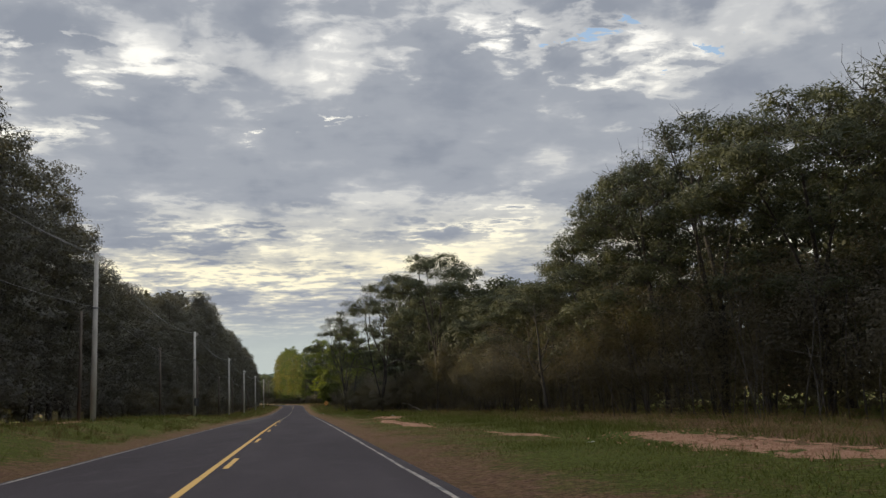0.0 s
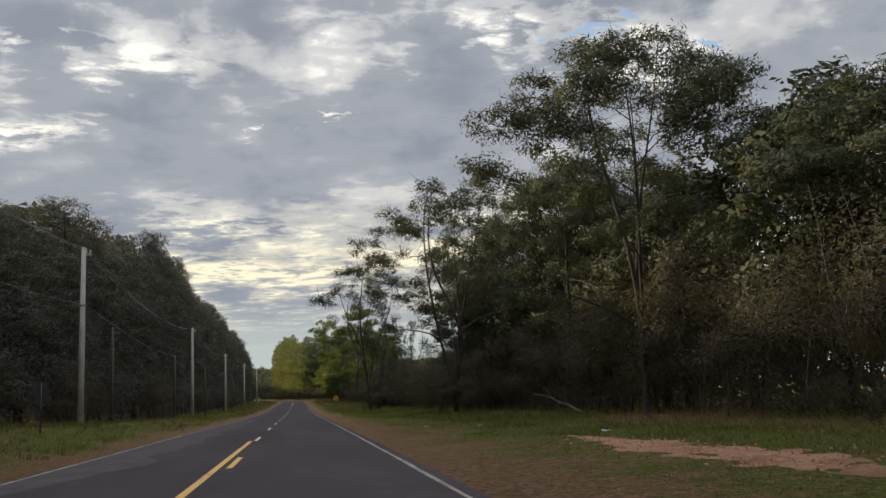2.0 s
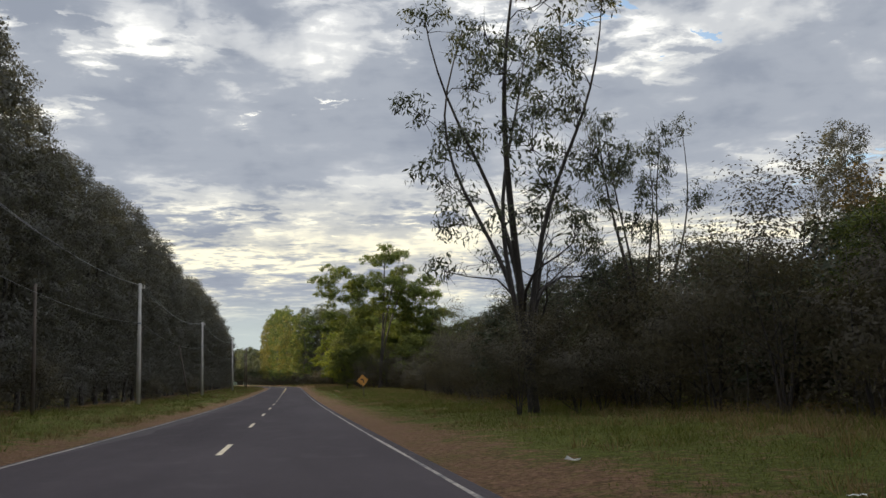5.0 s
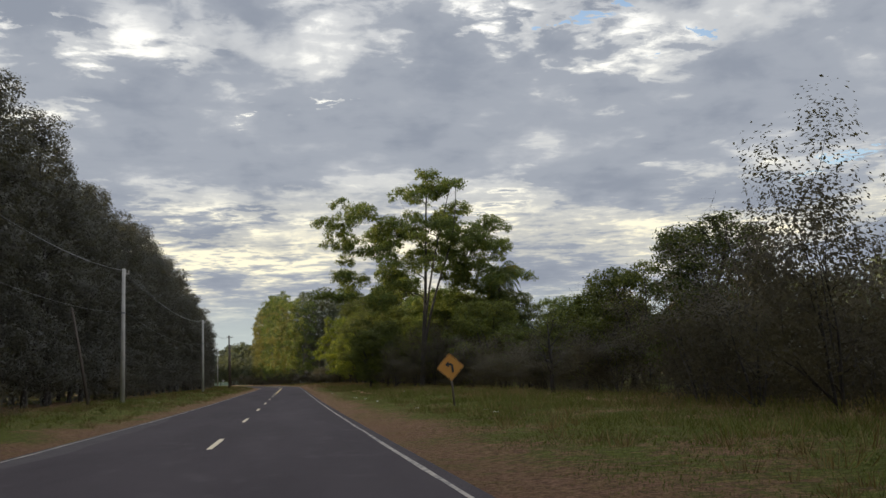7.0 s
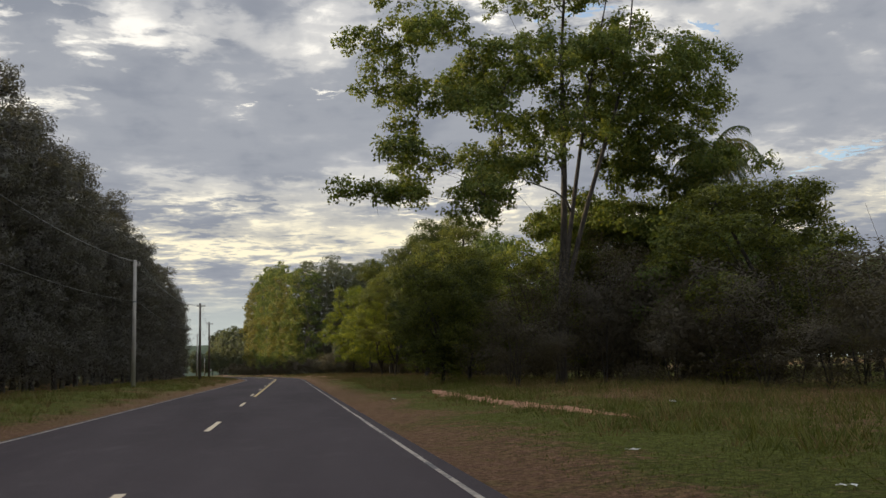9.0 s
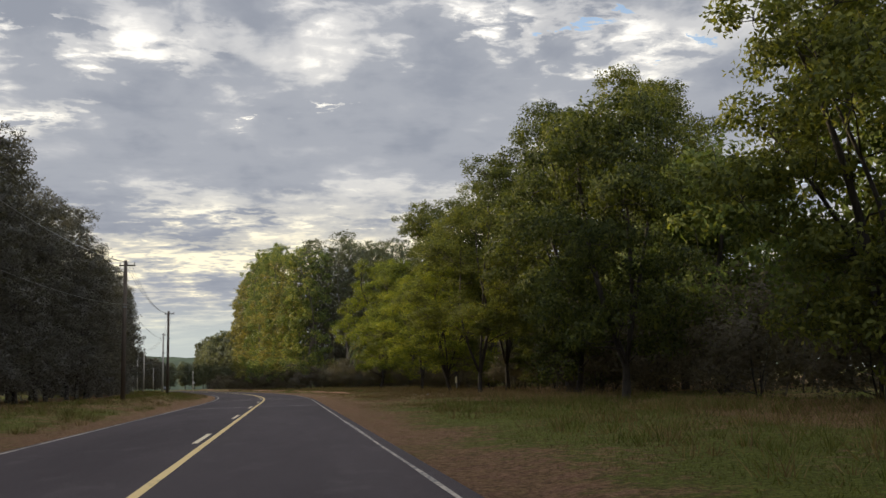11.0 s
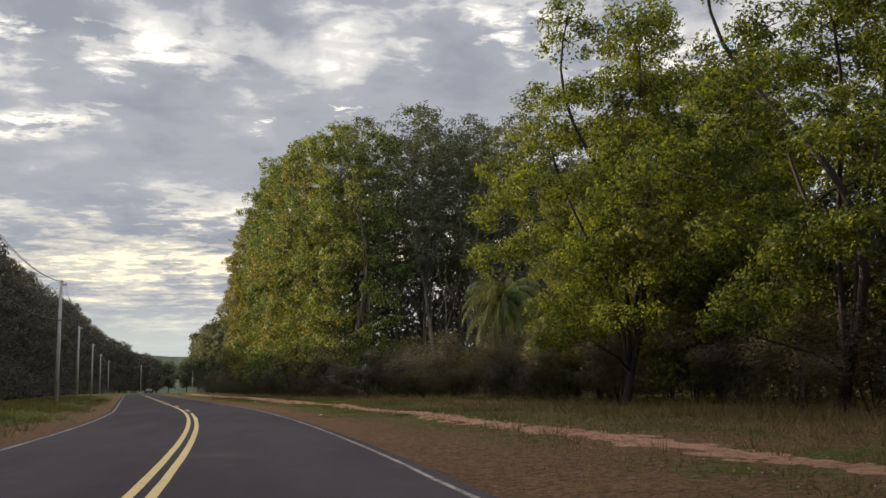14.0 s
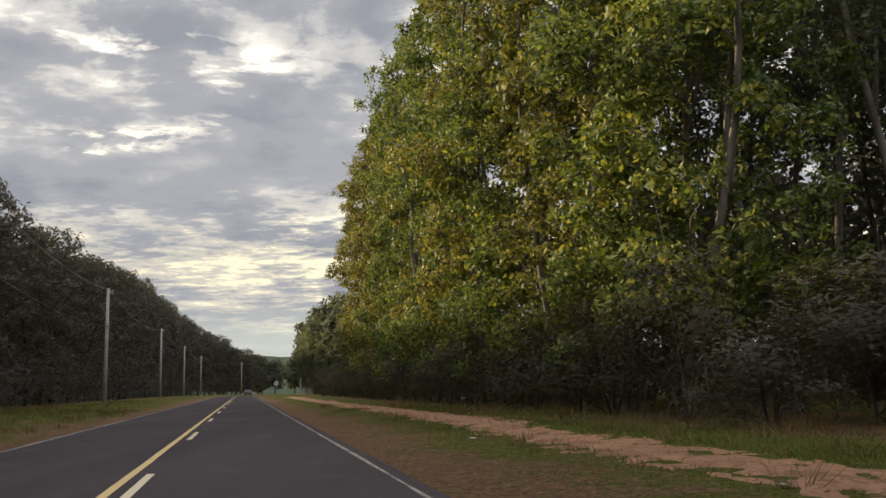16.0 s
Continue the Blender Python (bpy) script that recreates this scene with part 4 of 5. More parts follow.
stripe("edge_line", 3.5, 0.075, -60, 900, PAINT_WHITE, "worn white edge line", 0.03)
stripe("edge_line", -3.8, 0.10, -60, 900, PAINT_WHITE, "worn pale edge line", 0.03)
stripe("centre_line", -0.11, 0.13, -60, 84, PAINT_YELLOW, "solid yellow centre line", 0.01)
stripe("centre_line", 0.12, 0.13, 282, 413, PAINT_GOLD, "solid yellow centre line", 0.01)
stripe("centre_line", -0.14, 0.13, 372, 900, PAINT_GOLD, "solid yellow centre line", 0.01)
y = 19.5 - 13.3 * 5 - 1.8
while y < 700:
    if y < 82:
        stripe("dash", 0.14, 0.12, y, y + 3.6, PAINT_YELLOW, "short yellow dash")
    elif y < 370:
        stripe("dash", 0.05 if y < 280 else -0.12, 0.12, y, y + 3.6, PAINT_CREAM, "short pale dash")
    elif y > 400:
        stripe("dash", 0.14, 0.12, y, y + 4.0, PAINT_CREAM, "short pale dash")
    y += 13.3
for y in (339.7, 360.8, 365.5):
    verts = [(mid(y + d) + o, y + d, level(y + d) - 0.008 * abs(o) + 0.004) for d in (0.0, 0.28) for o in (-3.3, -1.6, 0.0, 1.6, 3.3)]
    faces = [(i, i + 1, i + 6, i + 5) for i in range(4)]
    part("rumble_bar", mesh_of("rumble_bar", verts, faces, PAINT_FADED), PAINT_FADED, road, "worn pale bar across the lanes")


k = Mat("asphalt_pale")
n = k.noise(2.2, 6.0, 0.7, stretch=(1, 0.4, 1))
c = k.mix(0.6, k.ramp(n, [(0.3, (0.056, 0.047, 0.047)), (0.7, (0.088, 0.078, 0.076))]), k.ramp(k.noise(160.0, 3.0, 0.7), [(0.3, 0.55), (0.7, 1.45)]), "MULTIPLY")
PALE = k.colour(c, 0.92)
k.b.inputs["Specular IOR Level"].default_value = 0.14


def overlay(o0, o1, y0, y1, seed, label):
    """A thin ragged skin of paler asphalt."""
    ys = [y0 + 0.5 * i for i in range(int((y1 - y0) / 0.5) + 1)]
    verts = []
    for y in ys:
        end = smooth(0, 14, y - y0) * smooth(0, 14, y1 - y)
        inner = o0 + (o1 - o0) * end * (0.7 + 0.35 * noise.noise(Vector((seed, y * 0.25, 0))) + 0.05 * noise.noise(Vector((seed, y * 1.4, 3))))
        for o in (o0, o0 + 0.5 * (inner - o0), inner):
            verts.append((mid(y) + o, y, level(y) - 0.008 * abs(o) + 0.003))
    faces = [(3 * j + i, 3 * j + i + 1, 3 * j + i + 4, 3 * j + i + 3) for j in range(len(ys) - 1) for i in range(2)]
    return part("worn_overlay", mesh_of("worn_overlay", verts, faces, PALE), PALE, road, label)


overlay(-3.72, -1.3, 62, 150, 31.0, "pale worn asphalt along the far lane")
overlay(-3.72, -2.8, 150, 232, 32.0, "pale worn asphalt edge")


def dirt(off, width, y0, y1, seed, label):
    """A bare red-earth strip with ragged edges, lying in the grass."""
    step = 0.22
    ys = [y0 + step * i for i in range(int((y1 - y0) / step) + 1)]
    verts, faces, k = [], [], 15

    def reach(y, d):
        n = 0.8 + 0.6 * noise.noise(Vector((seed + d, y * 0.16, 0))) + 0.3 * noise.noise(Vector((seed + d, y * 0.7, 4)))
        return max(n, 0.05) * width * 0.85

    for y in ys:
        end = smooth(0, 5, y - y0) * smooth(0, 5, y1 - y)
        m = off + 0.5 * noise.noise(Vector((seed + 3, y * 0.07, 0)))
        lo_, hi_ = m - reach(y, 0.0) * end, m + reach(y, 20.0) * end
        for i in range(k):
            u = i / (k - 1)
            o = lo_ + u * (hi_ - lo_)
            w = 4 * u * (1 - u)
            # two wheel ruts, loose crumbs, and a ragged edge where the earth dips under the turf
            rough = noise.noise(Vector((o * 2.3, y * 1.6, seed))) + 0.6 * noise.noise(Vector((o * 6.1, y * 4.7, seed)))
            rut = math.exp(-((u - 0.3) / 0.08) ** 2) + math.exp(-((u - 0.72) / 0.08) ** 2)
            z = lie(o, y) + 0.085 * (min(w, 0.8) - 0.48) + 0.05 * rough - 0.02 * rut
            verts.append((mid(y) + o, y, z if 0 < i < k - 1 else lie(o, y) - 0.12))
    for j in range(len(ys) - 1):
        for i in range(k - 1):
            faces.append((j * k + i, j * k + i + 1, (j + 1) * k + i + 1, (j + 1) * k + i))
    return tagged(new("dirt_track", mesh_of("dirt_track", verts, faces, EARTH, True)), label, "dirt track", kind="structure")


def clods(off, half, y0, y1, count, seed):
    """Loose lumps of earth over a bare strip."""
    g = np.random.default_rng(seed)
    verts, faces = [], []
    for _ in range(count):
        o, y = off + half * g.normal() * 0.6, y0 + (y1 - y0) * g.random()
        r = 0.012 + 0.028 * g.random() ** 2
        c = spot(o, y, r * 0.5 + 0.02)
        b = len(verts)
        for d in ((1, 0, 0), (-1, 0, 0), (0, 1, 0), (0, -1, 0), (0, 0, 0.8), (0, 0, -0.8)):
            verts.append(tuple(c + Vector(d) * r * (0.7 + 0.6 * g.random())))
        for p, q, t in ((0, 2, 4), (2, 1, 4), (1, 3, 4), (3, 0, 4), (2, 0, 5), (1, 2, 5), (3, 1, 5), (0, 3, 5)):
            faces.append((b + p, b + q, b + t))
    return tagged(new("earth_clods", mesh_of("earth_clods", verts, faces, EARTH)), "loose lumps of red earth", "clods", kind="stuff")


clods(10.3, 1.3, 6, 22, 600, 301)
clods(7.2, 0.8, 39, 59, 220, 302)
clods(8.4, 0.9, 61, 74, 240, 305)
clods(8.3, 0.8, 255, 279, 220, 303)
clods(8.1, 1.2, 370, 480, 900, 304)
dirt(10.3, 2.0, 5, 23, 1.0, "bare red earth patch beside the road")
dirt(8.2, 0.8, 22, 31, 6.0, "small bare patch of red earth")
dirt(7.2, 1.1, 37, 60, 2.0, "narrow red earth strip in the verge")
dirt(8.4, 1.4, 60, 76, 7.0, "bare red earth patch in the verge")
dirt(8.3, 0.9, 254, 280, 3.0, "narrow worn earth track through the verge")
dirt(8.1, 1.1, 372, 434, 4.0, "narrow red earth track along the wood's edge")
dirt(8.3, 2.0, 424, 476, 8.0, "wide trodden red earth along the wood's edge")
dirt(8.3, 1.5, 468, 560, 9.0, "red earth track along the eucalyptus stand")
dirt(-10.8, 1.6, 20, 60, 5.0, "bare red earth strip on the verge")

# ---- poles and wires ----


def utility_pole(height, wood_pole):
    """A pole with a top bracket, insulators and a low clamp."""
    mat = WOOD_POLE if wood_pole else CONCRETE
    ob = tagged(new("utility_pole"), "dark wooden utility pole with crossarm" if wood_pole else "pale grey concrete utility pole", "utility pole", "utility poles along the road")
    v, f = [], []
    tube(v, f, [Vector((0, 0, -0.3)), Vector((0, 0, height * 0.5)), Vector((0, 0, height))], [0.17, 0.145, 0.115], 12)
    part("shaft", mesh_of("shaft", v, f, mat, True), mat, ob)
    bm = bmesh.new()
    bmesh.ops.create_cube(bm, size=1.0, matrix=Matrix.Translation((0.10, 0.16, height - 0.35)) @ Matrix.Diagonal((1.1 if wood_pole else 0.5, 0.09, 0.10, 1)))
    bmesh.ops.bevel(bm, geom=bm.edges[:], offset=0.012, segments=1, affect="EDGES")
    part("crossarm", bm, WOOD_POLE if wood_pole else CONCRETE, ob)
    for x in ((-0.38, 0.1, 0.58) if wood_pole else (-0.1, 0.1, 0.3)):
        v, f = [], []
        tube(v, f, [Vector((x, 0.16, height - 0.31)), Vector((x, 0.16, height - 0.24)), Vector((x, 0.16, height - 0.2)), Vector((x, 0.16, height - 0.12))], [0.03, 0.055, 0.035, 0.045], 8)
        part("insulator", mesh_of("insulator", v, f, PORCELAIN, True), PORCELAIN, ob)
    v, f = [], []
    tube(v, f, [Vector((0, 0, height * 0.66)), Vector((0, 0, height * 0.66 + 0.12))], [0.16, 0.16], 10)
    part("clamp", mesh_of("clamp", v, f, WIRE), WIRE, ob)
    return ob


POLES = [(-9.6, 0.2, 9.4, 0), (-9.6, 51.6, 9.4, 0), (-9.68, 102.2, 9.4, 0), (-9.57, 151.7, 9.5, 0), (-10.2, 204.9, 9.4, 0), (-9.8, 250.6, 9.4, 0), (-9.65, 307.6, 9.5, 0),
         (-9.4, 356.0, 9.8, 1), (-9.2, 400.0, 9.7, 1), (-8.4, 442.5, 9.6, 0)] + [(-9.6, 494.0 + 48.5 * i, 9.4, 0) for i in range(8)]
pole_proto = {}
for off, y, h, w in POLES:
    m = Matrix.Translation(spot(off, y))
    if w in pole_proto:
        ob = copy_thing(pole_proto[w], m)
    else:
        ob = pole_proto[w] = utility_pole(9.1 if not w else 10.5, bool(w))
        ob.matrix_basis = m
    ob.scale = (1, 1, h / (10.5 if w else 9.1))


def phone_pole():
    ob = tagged(new("telephone_pole"), "short dark wooden telephone pole at the wood's edge", "telephone pole", "telephone poles along the road")
    v, f = [], []
    tube(v, f, [Vector((0, 0, -0.3)), Vector((0.02, 0, 3.2)), Vector((0, 0, 6.4))], [0.11, 0.095, 0.075], 10)
    part("shaft", mesh_of("shaft", v, f, WOOD_POLE, True), WOOD_POLE, ob)
    bm = bmesh.new()
    bmesh.ops.create_cube(bm, size=1.0, matrix=Matrix.Translation((0.0, 0.1, 6.2)) @ Matrix.Diagonal((0.5, 0.06, 0.07, 1)))
    part("bracket", bm, WOOD_POLE, ob)
    return ob


PHONE = [54.0 + 31.2 * i for i in range(7)]
tele = phone_pole()
tele.matrix_basis = Matrix.Translation(spot(-10.9, PHONE[0]))
for i, y in enumerate(PHONE[1:]):
    copy_thing(tele, Matrix.Translation(spot(-10.9, y + (4 if i == 5 else 0))) @ pose(0, 0, 0, 0, -10 if i == 5 else 0.5 * (i % 3) - 0.5, 0))


def wire(a, b, sag, r=0.012):
    n = 14
    pts = [a.lerp(b, i / n) - Vector((0, 0, sag * 4 * (i / n) * (1 - i / n))) for i in range(n + 1)]
    v, f = [], []
    tube(v, f, pts, [r] * (n + 1), 4)
    return mesh_of("wire", v, f, WIRE, True)


for i in range(len(POLES) - 1):
    (o0, y0, h0, _), (o1, y1, h1, _) = POLES[i], POLES[i + 1]
    span = tagged(new("power_line"), "sagging black power cables between two poles", "power line", "power lines along the road")
    a, b = spot(o0, y0), spot(o1, y1)
    for x, z, s in ((-0.1, -0.12, 1.0), (0.1, -0.12, 1.12), (0.3, -0.12, 1.25), (0.16, -3.1, 0.9)):
        part("wire", wire(a + Vector((x, 0.1, h0 + z)), b + Vector((x, 0.1, h1 + z)), s), WIRE, span)

# ---- signs, car, litter ----


def slab(points, depth):
    """A flat plate in the xz plane, depth thick along y, from its outline."""
    bm = bmesh.new()
    front = [bm.verts.new((x, 0, z)) for x, z in points]
    face = bm.faces.new(front)
    r = bmesh.ops.extrude_face_region(bm, geom=[face])
    bmesh.ops.translate(bm, vec=(0, depth, 0), verts=[v for v in r["geom"] if isinstance(v, bmesh.types.BMVert)])
    bmesh.ops.recalc_face_normals(bm, faces=bm.faces[:])
    return bm


sign = tagged(new("curve_sign"), "orange-yellow diamond curve warning sign on a dark post", "road sign")
v, f = [], []
tube(v, f, [Vector((0, 0.05, -0.2)), Vector((0, 0.05, 1.6))], [0.045, 0.045], 8)
part("post", mesh_of("post", v, f, WOOD_POLE, True), WOOD_POLE, sign)
D = 0.62
def cut(d, c):
    return [(d - c, c), (c, d - c), (-c, d - c), (-(d - c), c), (-(d - c), -c), (-c, -(d - c)), (c, -(d - c)), (d - c, -c)]
plate = part("plate", slab([(x, z + 1.68) for x, z in cut(D, 0.04)], 0.012), SIGN_YELLOW, sign, "orange-yellow diamond plate")
rim_out, rim_in = [(x, z + 1.68) for x, z in cut(D - 0.03, 0.04)], [(x, z + 1.68) for x, z in cut(D - 0.055, 0.035)]
verts = [(x, -0.004, z) for x, z in rim_out + rim_in]
part("border", mesh_of("border", verts, [(i, (i + 1) % 8, 8 + (i + 1) % 8, 8 + i) for i in range(8)], SIGN_BLACK), SIGN_BLACK, plate)
arrow = [(0.13, -0.24), (0.13, 0.06), (0.09, 0.13), (0.02, 0.17), (-0.06, 0.17), (-0.06, 0.25), (-0.22, 0.12), (-0.06, 0.0), (-0.06, 0.08), (0.0, 0.08), (0.03, 0.05), (0.04, 0.0), (0.04, -0.24)]
part("arrow", slab([(x, z + 1.68) for x, z in arrow][::-1], 0.003), SIGN_BLACK, plate, "black bent arrow").location = (0, -0.008, 0)
sign.matrix_basis = Matrix.Translation(spot(8.65, 223.5)) @ pose(0, 0, 0, 0, -4, -4)

disc = tagged(new("round_sign"), "small pale round road sign on a thin post", "road sign")
v, f = [], []
tube(v, f, [Vector((0, 0.04, -0.2)), Vector((0, 0.04, 2.4))], [0.035, 0.035], 8)
part("post", mesh_of("post", v, f, SIGN_BACK, True), SIGN_BACK, disc)
ring = [(0.38 * math.cos(a * math.pi / 10), 2.1 + 0.38 * math.sin(a * math.pi / 10)) for a in range(20)]
part("plate", slab(ring, 0.015), SIGN_BACK, disc)
disc.matrix_basis = Matrix.Translation(spot(6.5, 560.0)) @ pose(0, 0, 0, 0, 0, 10)


marker = tagged(new("curve_marker"), "wide pale plate with painted leaf shadows on a thin post before the trees", "road sign")
v, f = [], []
tube(v, f, [Vector((0, 0.04, -0.2)), Vector((0, 0.04, 1.25))], [0.03, 0.03], 8)
part("post", mesh_of("post", v, f, SIGN_BACK, True), SIGN_BACK, marker)
part("plate", slab([(0.66, 0.70), (0.66, 1.15), (0.61, 1.20), (-0.61, 1.20), (-0.66, 1.15), (-0.66, 0.70)], 0.012), PLATE_CREAM, marker, "pale plate with painted leaf shadows")
marker.matrix_basis = Matrix.Translation(spot(16.4, 367.2)) @ pose(0, 0, 0, 0, 0, -94)

turned = tagged(new("turned_sign"), "small dark road sign seen from behind on a thin post", "road sign")
v, f = [], []
tube(v, f, [Vector((0, -0.03, -0.2)), Vector((0, -0.03, 1.85))], [0.032, 0.032], 8)
part("post", mesh_of("post", v, f, SIGN_BLACK, True), SIGN_BLACK, turned)
# black colour takes the place of shade on the unlit back
part("plate", slab([(0.2, 1.15), (0.22, 1.2), (0.22, 1.85), (0.2, 1.9), (-0.2, 1.9), (-0.22, 1.85), (-0.22, 1.2), (-0.2, 1.15)], 0.012), SIGN_BLACK, turned, "dark unlit back of the plate")
turned.matrix_basis = Matrix.Translation(spot(-8.0, 88.5)) @ pose(0, 0, 0, 0, 0, 6)


def car():
    ob = tagged(new("car"), "small dark car far off on the road", "car")
    prof = [(-2.0, 0.32), (-2.05, 0.75), (-1.85, 0.98), (-1.5, 1.0), (-1.0, 1.42), (0.35, 1.45), (1.0, 1.02), (1.85, 0.85), (2.05, 0.6), (2.0, 0.32)]
    bm = bmesh.new()
    rows = []
    for x in (-0.82, -0.72, 0.72, 0.82):
        k = 1.0 if abs(x) < 0.8 else 0.93
        rows.append([bm.verts.new((x, y, 0.32 + (z - 0.32) * k)) for y, z in prof])
    for a, b in zip(rows, rows[1:]):
        for i in range(len(prof)):
            j = (i + 1) % len(prof)
            bm.faces.new((a[i], a[j], b[j], b[i]))
    bm.faces.new(rows[0][::-1])
    bm.faces.new(rows[-1])
    bmesh.ops.recalc_face_normals(bm, faces=bm.faces[:])
    part("body", bm, CAR_PAINT, ob)
    bm = bmesh.new()
    bmesh.ops.create_cube(bm, size=1.0, matrix=Matrix.Translation((0, -1.27, 1.22)) @ pose(0, 0, 0, 40) @ Matrix.Diagonal((1.3, 0.5, 0.02, 1)))
    part("rear_window", bm, CAR_GLASS, ob)
    for x in (-0.75, 0.75):
        for y in (-1.25, 1.3):
            bm = bmesh.new()
            bmesh.ops.create_cone(bm, cap_ends=True, segments=16, radius1=0.32, radius2=0.32, depth=0.2, matrix=Matrix.Translation((x, y, 0.32)) @ pose(0, 0, 0, 0, 90, 0))
            part("wheel", bm, RUBBER, ob)
    return ob


the_car = car()
the_car.matrix_basis = Matrix.Translation((mid(640) + 1.7, 640, level(640))) @ pose(0, 0, 0, 0, 0, 10.45)


def scrap(seed, size):
    g = np.random.default_rng(seed)
    n = 9
    bm = bmesh.new()
    vs = [[bm.verts.new(((i / 4 - 0.5) * size * (1 + 0.2 * g.random()), (j / 2 - 0.5) * size * 0.5, abs(g.normal()) * size * 0.10 + 0.01)) for j in range(3)] for i in range(5)]
    for i in range(4):
        for j in range(2):
            bm.faces.new((vs[i][j], vs[i + 1][j], vs[i + 1][j + 1], vs[i][j + 1]))
    me = bpy.data.meshes.new("litter")
    r = bmesh.ops.solidify(bm, geom=bm.faces[:], thickness=0.006)
    bm.to_mesh(me)
    bm.free()
    me.materials.append(LITTER)
    return me


scraps = [scrap(i, 0.16 + 0.05 * i) for i in range(3)]
for i, (off, y) in enumerate([(8.0, 18.5), (12.5, 57), (9.6, 76), (8.2, 86), (10.4, 107), (5.6, 145.5), (6.8, 140.4), (6.5, 88.5), (8.3, 214), (8.5, 216.5), (6.9, 223), (6.5, 236), (6.6, 245), (6.2, 249), (10.8, 258),
                              (5.6, 271), (10.7, 354.2), (11.1, 351.3), (9.9, 355.4), (4.9, 365), (4.9, 404.7), (6.4, 440), (7.2, 430), (-6.9, 206), (-8.2, 254), (-7.6, 252)]):
    ob = tagged(new("litter", scraps[i % 3]), "crumpled white litter lying in the grass", "litter", "litter on the verge")
    ob.matrix_basis = Matrix.Translation(spot(off, y, 0.03)) @ pose(0, 0, 0, 0, 0, 57 * i)

branch_v, branch_f = [], []
g = np.random.default_rng(77)
trunk_line = bent(Vector((0, 0, 0.12)), Vector((1, -0.3, 0.12)), 2.6, g, 6, 0.16, -0.02)
tube(branch_v, branch_f, trunk_line, [0.07, 0.06, 0.055, 0.045, 0.04, 0.03, 0.015], 6)
for i in (2, 4):
    tube(branch_v, branch_f, bent(trunk_line[i], Vector((0.4, 0.3, 0.6)), 0.9, g, 3, 0.2, -0.05), [0.03, 0.025, 0.018, 0.008], 5)
fallen = tagged(new("fallen_branch", mesh_of("fallen_branch", branch_v, branch_f, BARK_PALE, True)), "pale dead branch lying before the thicket", "branch")
fallen.matrix_basis = Matrix.Translation(spot(14.5, 93.0)) @ pose(0, 0, 0, 0, 0, 160)

# ---- trees: the dark woods on one side ----


def crest(y):
    """Relative height of the woods along the road."""
    return float(np.interp(y, [-20, 50, 64, 69, 84, 100, 110, 121, 138, 148, 159, 186, 198, 237, 262, 291, 312, 335, 353, 365, 386, 407, 434, 454, 470, 512, 540, 584, 660, 690, 722],
                           [0.92, 0.92, 0.90, 0.76, 0.70, 0.65, 0.70, 0.79, 0.83, 0.94, 1.06, 1.09, 1.01, 0.99, 0.96, 0.99, 0.97, 0.91, 0.85, 0.79, 0.68, 0.66, 0.73, 0.78, 0.73, 0.80, 0.88, 1.0, 1.0, 0.85, 0.62]))


y = -14.0
while y < 392:
    plant("woods", -15.8 + 1.0 * (RNG.random() - 0.5), y, crest(y) + 0.06 * (RNG.random() - 0.5), 1.0)
    y += 4.0 + 1.0 * RNG.random()
y = -12.0
while y < 388:
    plant("back", -21.0 + 2.0 * (RNG.random() - 0.5), y, crest(y) + 0.04 * (RNG.random() - 0.5), 1.15)
    y += 6.0 + 1.2 * RNG.random()
y = 397.0
while y < 722:
    line = -16.0
    plant("far_woods", line + 1.5 * (RNG.random() - 0.5), y, crest(y) + 0.10 * (RNG.random() - 0.5), 0.95)
    plant("back", line - 6.0 + 2.0 * (RNG.random() - 0.5), y + 2, crest(y) + 0.05, 1.15)
    y += 5.0 + 1.5 * RNG.random()
undergrowth("undergrowth", (-18.0, -13.2), -15, 392, 6.0, 7600, 0.17, LEAF_DARK, 201, "dark tangled undergrowth below the woods", 15)
undergrowth("undergrowth", (-20.0, -13.5), 392, 700, 4.8, 5600, 0.28, LEAF_DARK, 202, "dark undergrowth below the farther woods")
# added masses of oversized leaves that keep low sun off the road
undergrowth("woods_interior", (-34.0, -24.0), -60, 385, 15.0, 9000, 1.3, LEAF_DARK, 211, "dense dark leaf filling added to stop sun leaking through the woods", 6)
undergrowth("woods_interior", (-46.0, -38.0), 385, 470, 13.0, 1800, 1.3, LEAF_DARK, 212, "dense dark leaf filling added to stop sun leaking through the woods", 6)
undergrowth("woods_interior", (-34.0, -24.0), 470, 690, 13.0, 4200, 1.3, LEAF_DARK, 213, "dense dark leaf filling added to stop sun leaking through the woods", 6)
for off, y, h in [(-12.4, 36, 0.5), (-12.2, 80, 0.55), (-12.6, 112, 0.6), (-12.2, 143, 0.75), (-12.4, 150, 0.9), (-12.6, 186, 0.7), (-12.3, 228, 0.5), (-12.5, 262, 0.55)]:
    plant("scrub", off, y, h, 0.9)

# ---- trees: acacias, thicket and solitary trees on the other side ----
for off, y, h in [(20, 12, 11.5), (20.5, 21, 11.0), (20, 28, 12.0), (19.5, 35, 13.0), (19.5, 41, 13.0), (20, 47, 11.7), (20.5, 54, 10.2), (21, 61, 9.8), (20.5, 68, 10.4), (20.5, 76, 11.0),
                  (21, 95, 12.5), (20, 103, 12.5), (16.8, 101, 14.5), (19, 109, 14.5), (18.5, 121, 15.0), (15.5, 122, 11.0), (18.0, 128, 13.5), (19.0, 135, 13.0)]:
    plant("thin_acacia" if y in (21, 35, 101, 103, 109, 121, 128) else "acacia", off, y, h / 14.0, 0.95)
plant("bare", 17.0, 54.0, 0.72, 0.9)
plant("parasol", 15.2, 87.0, 1.0, 1.0, 0)
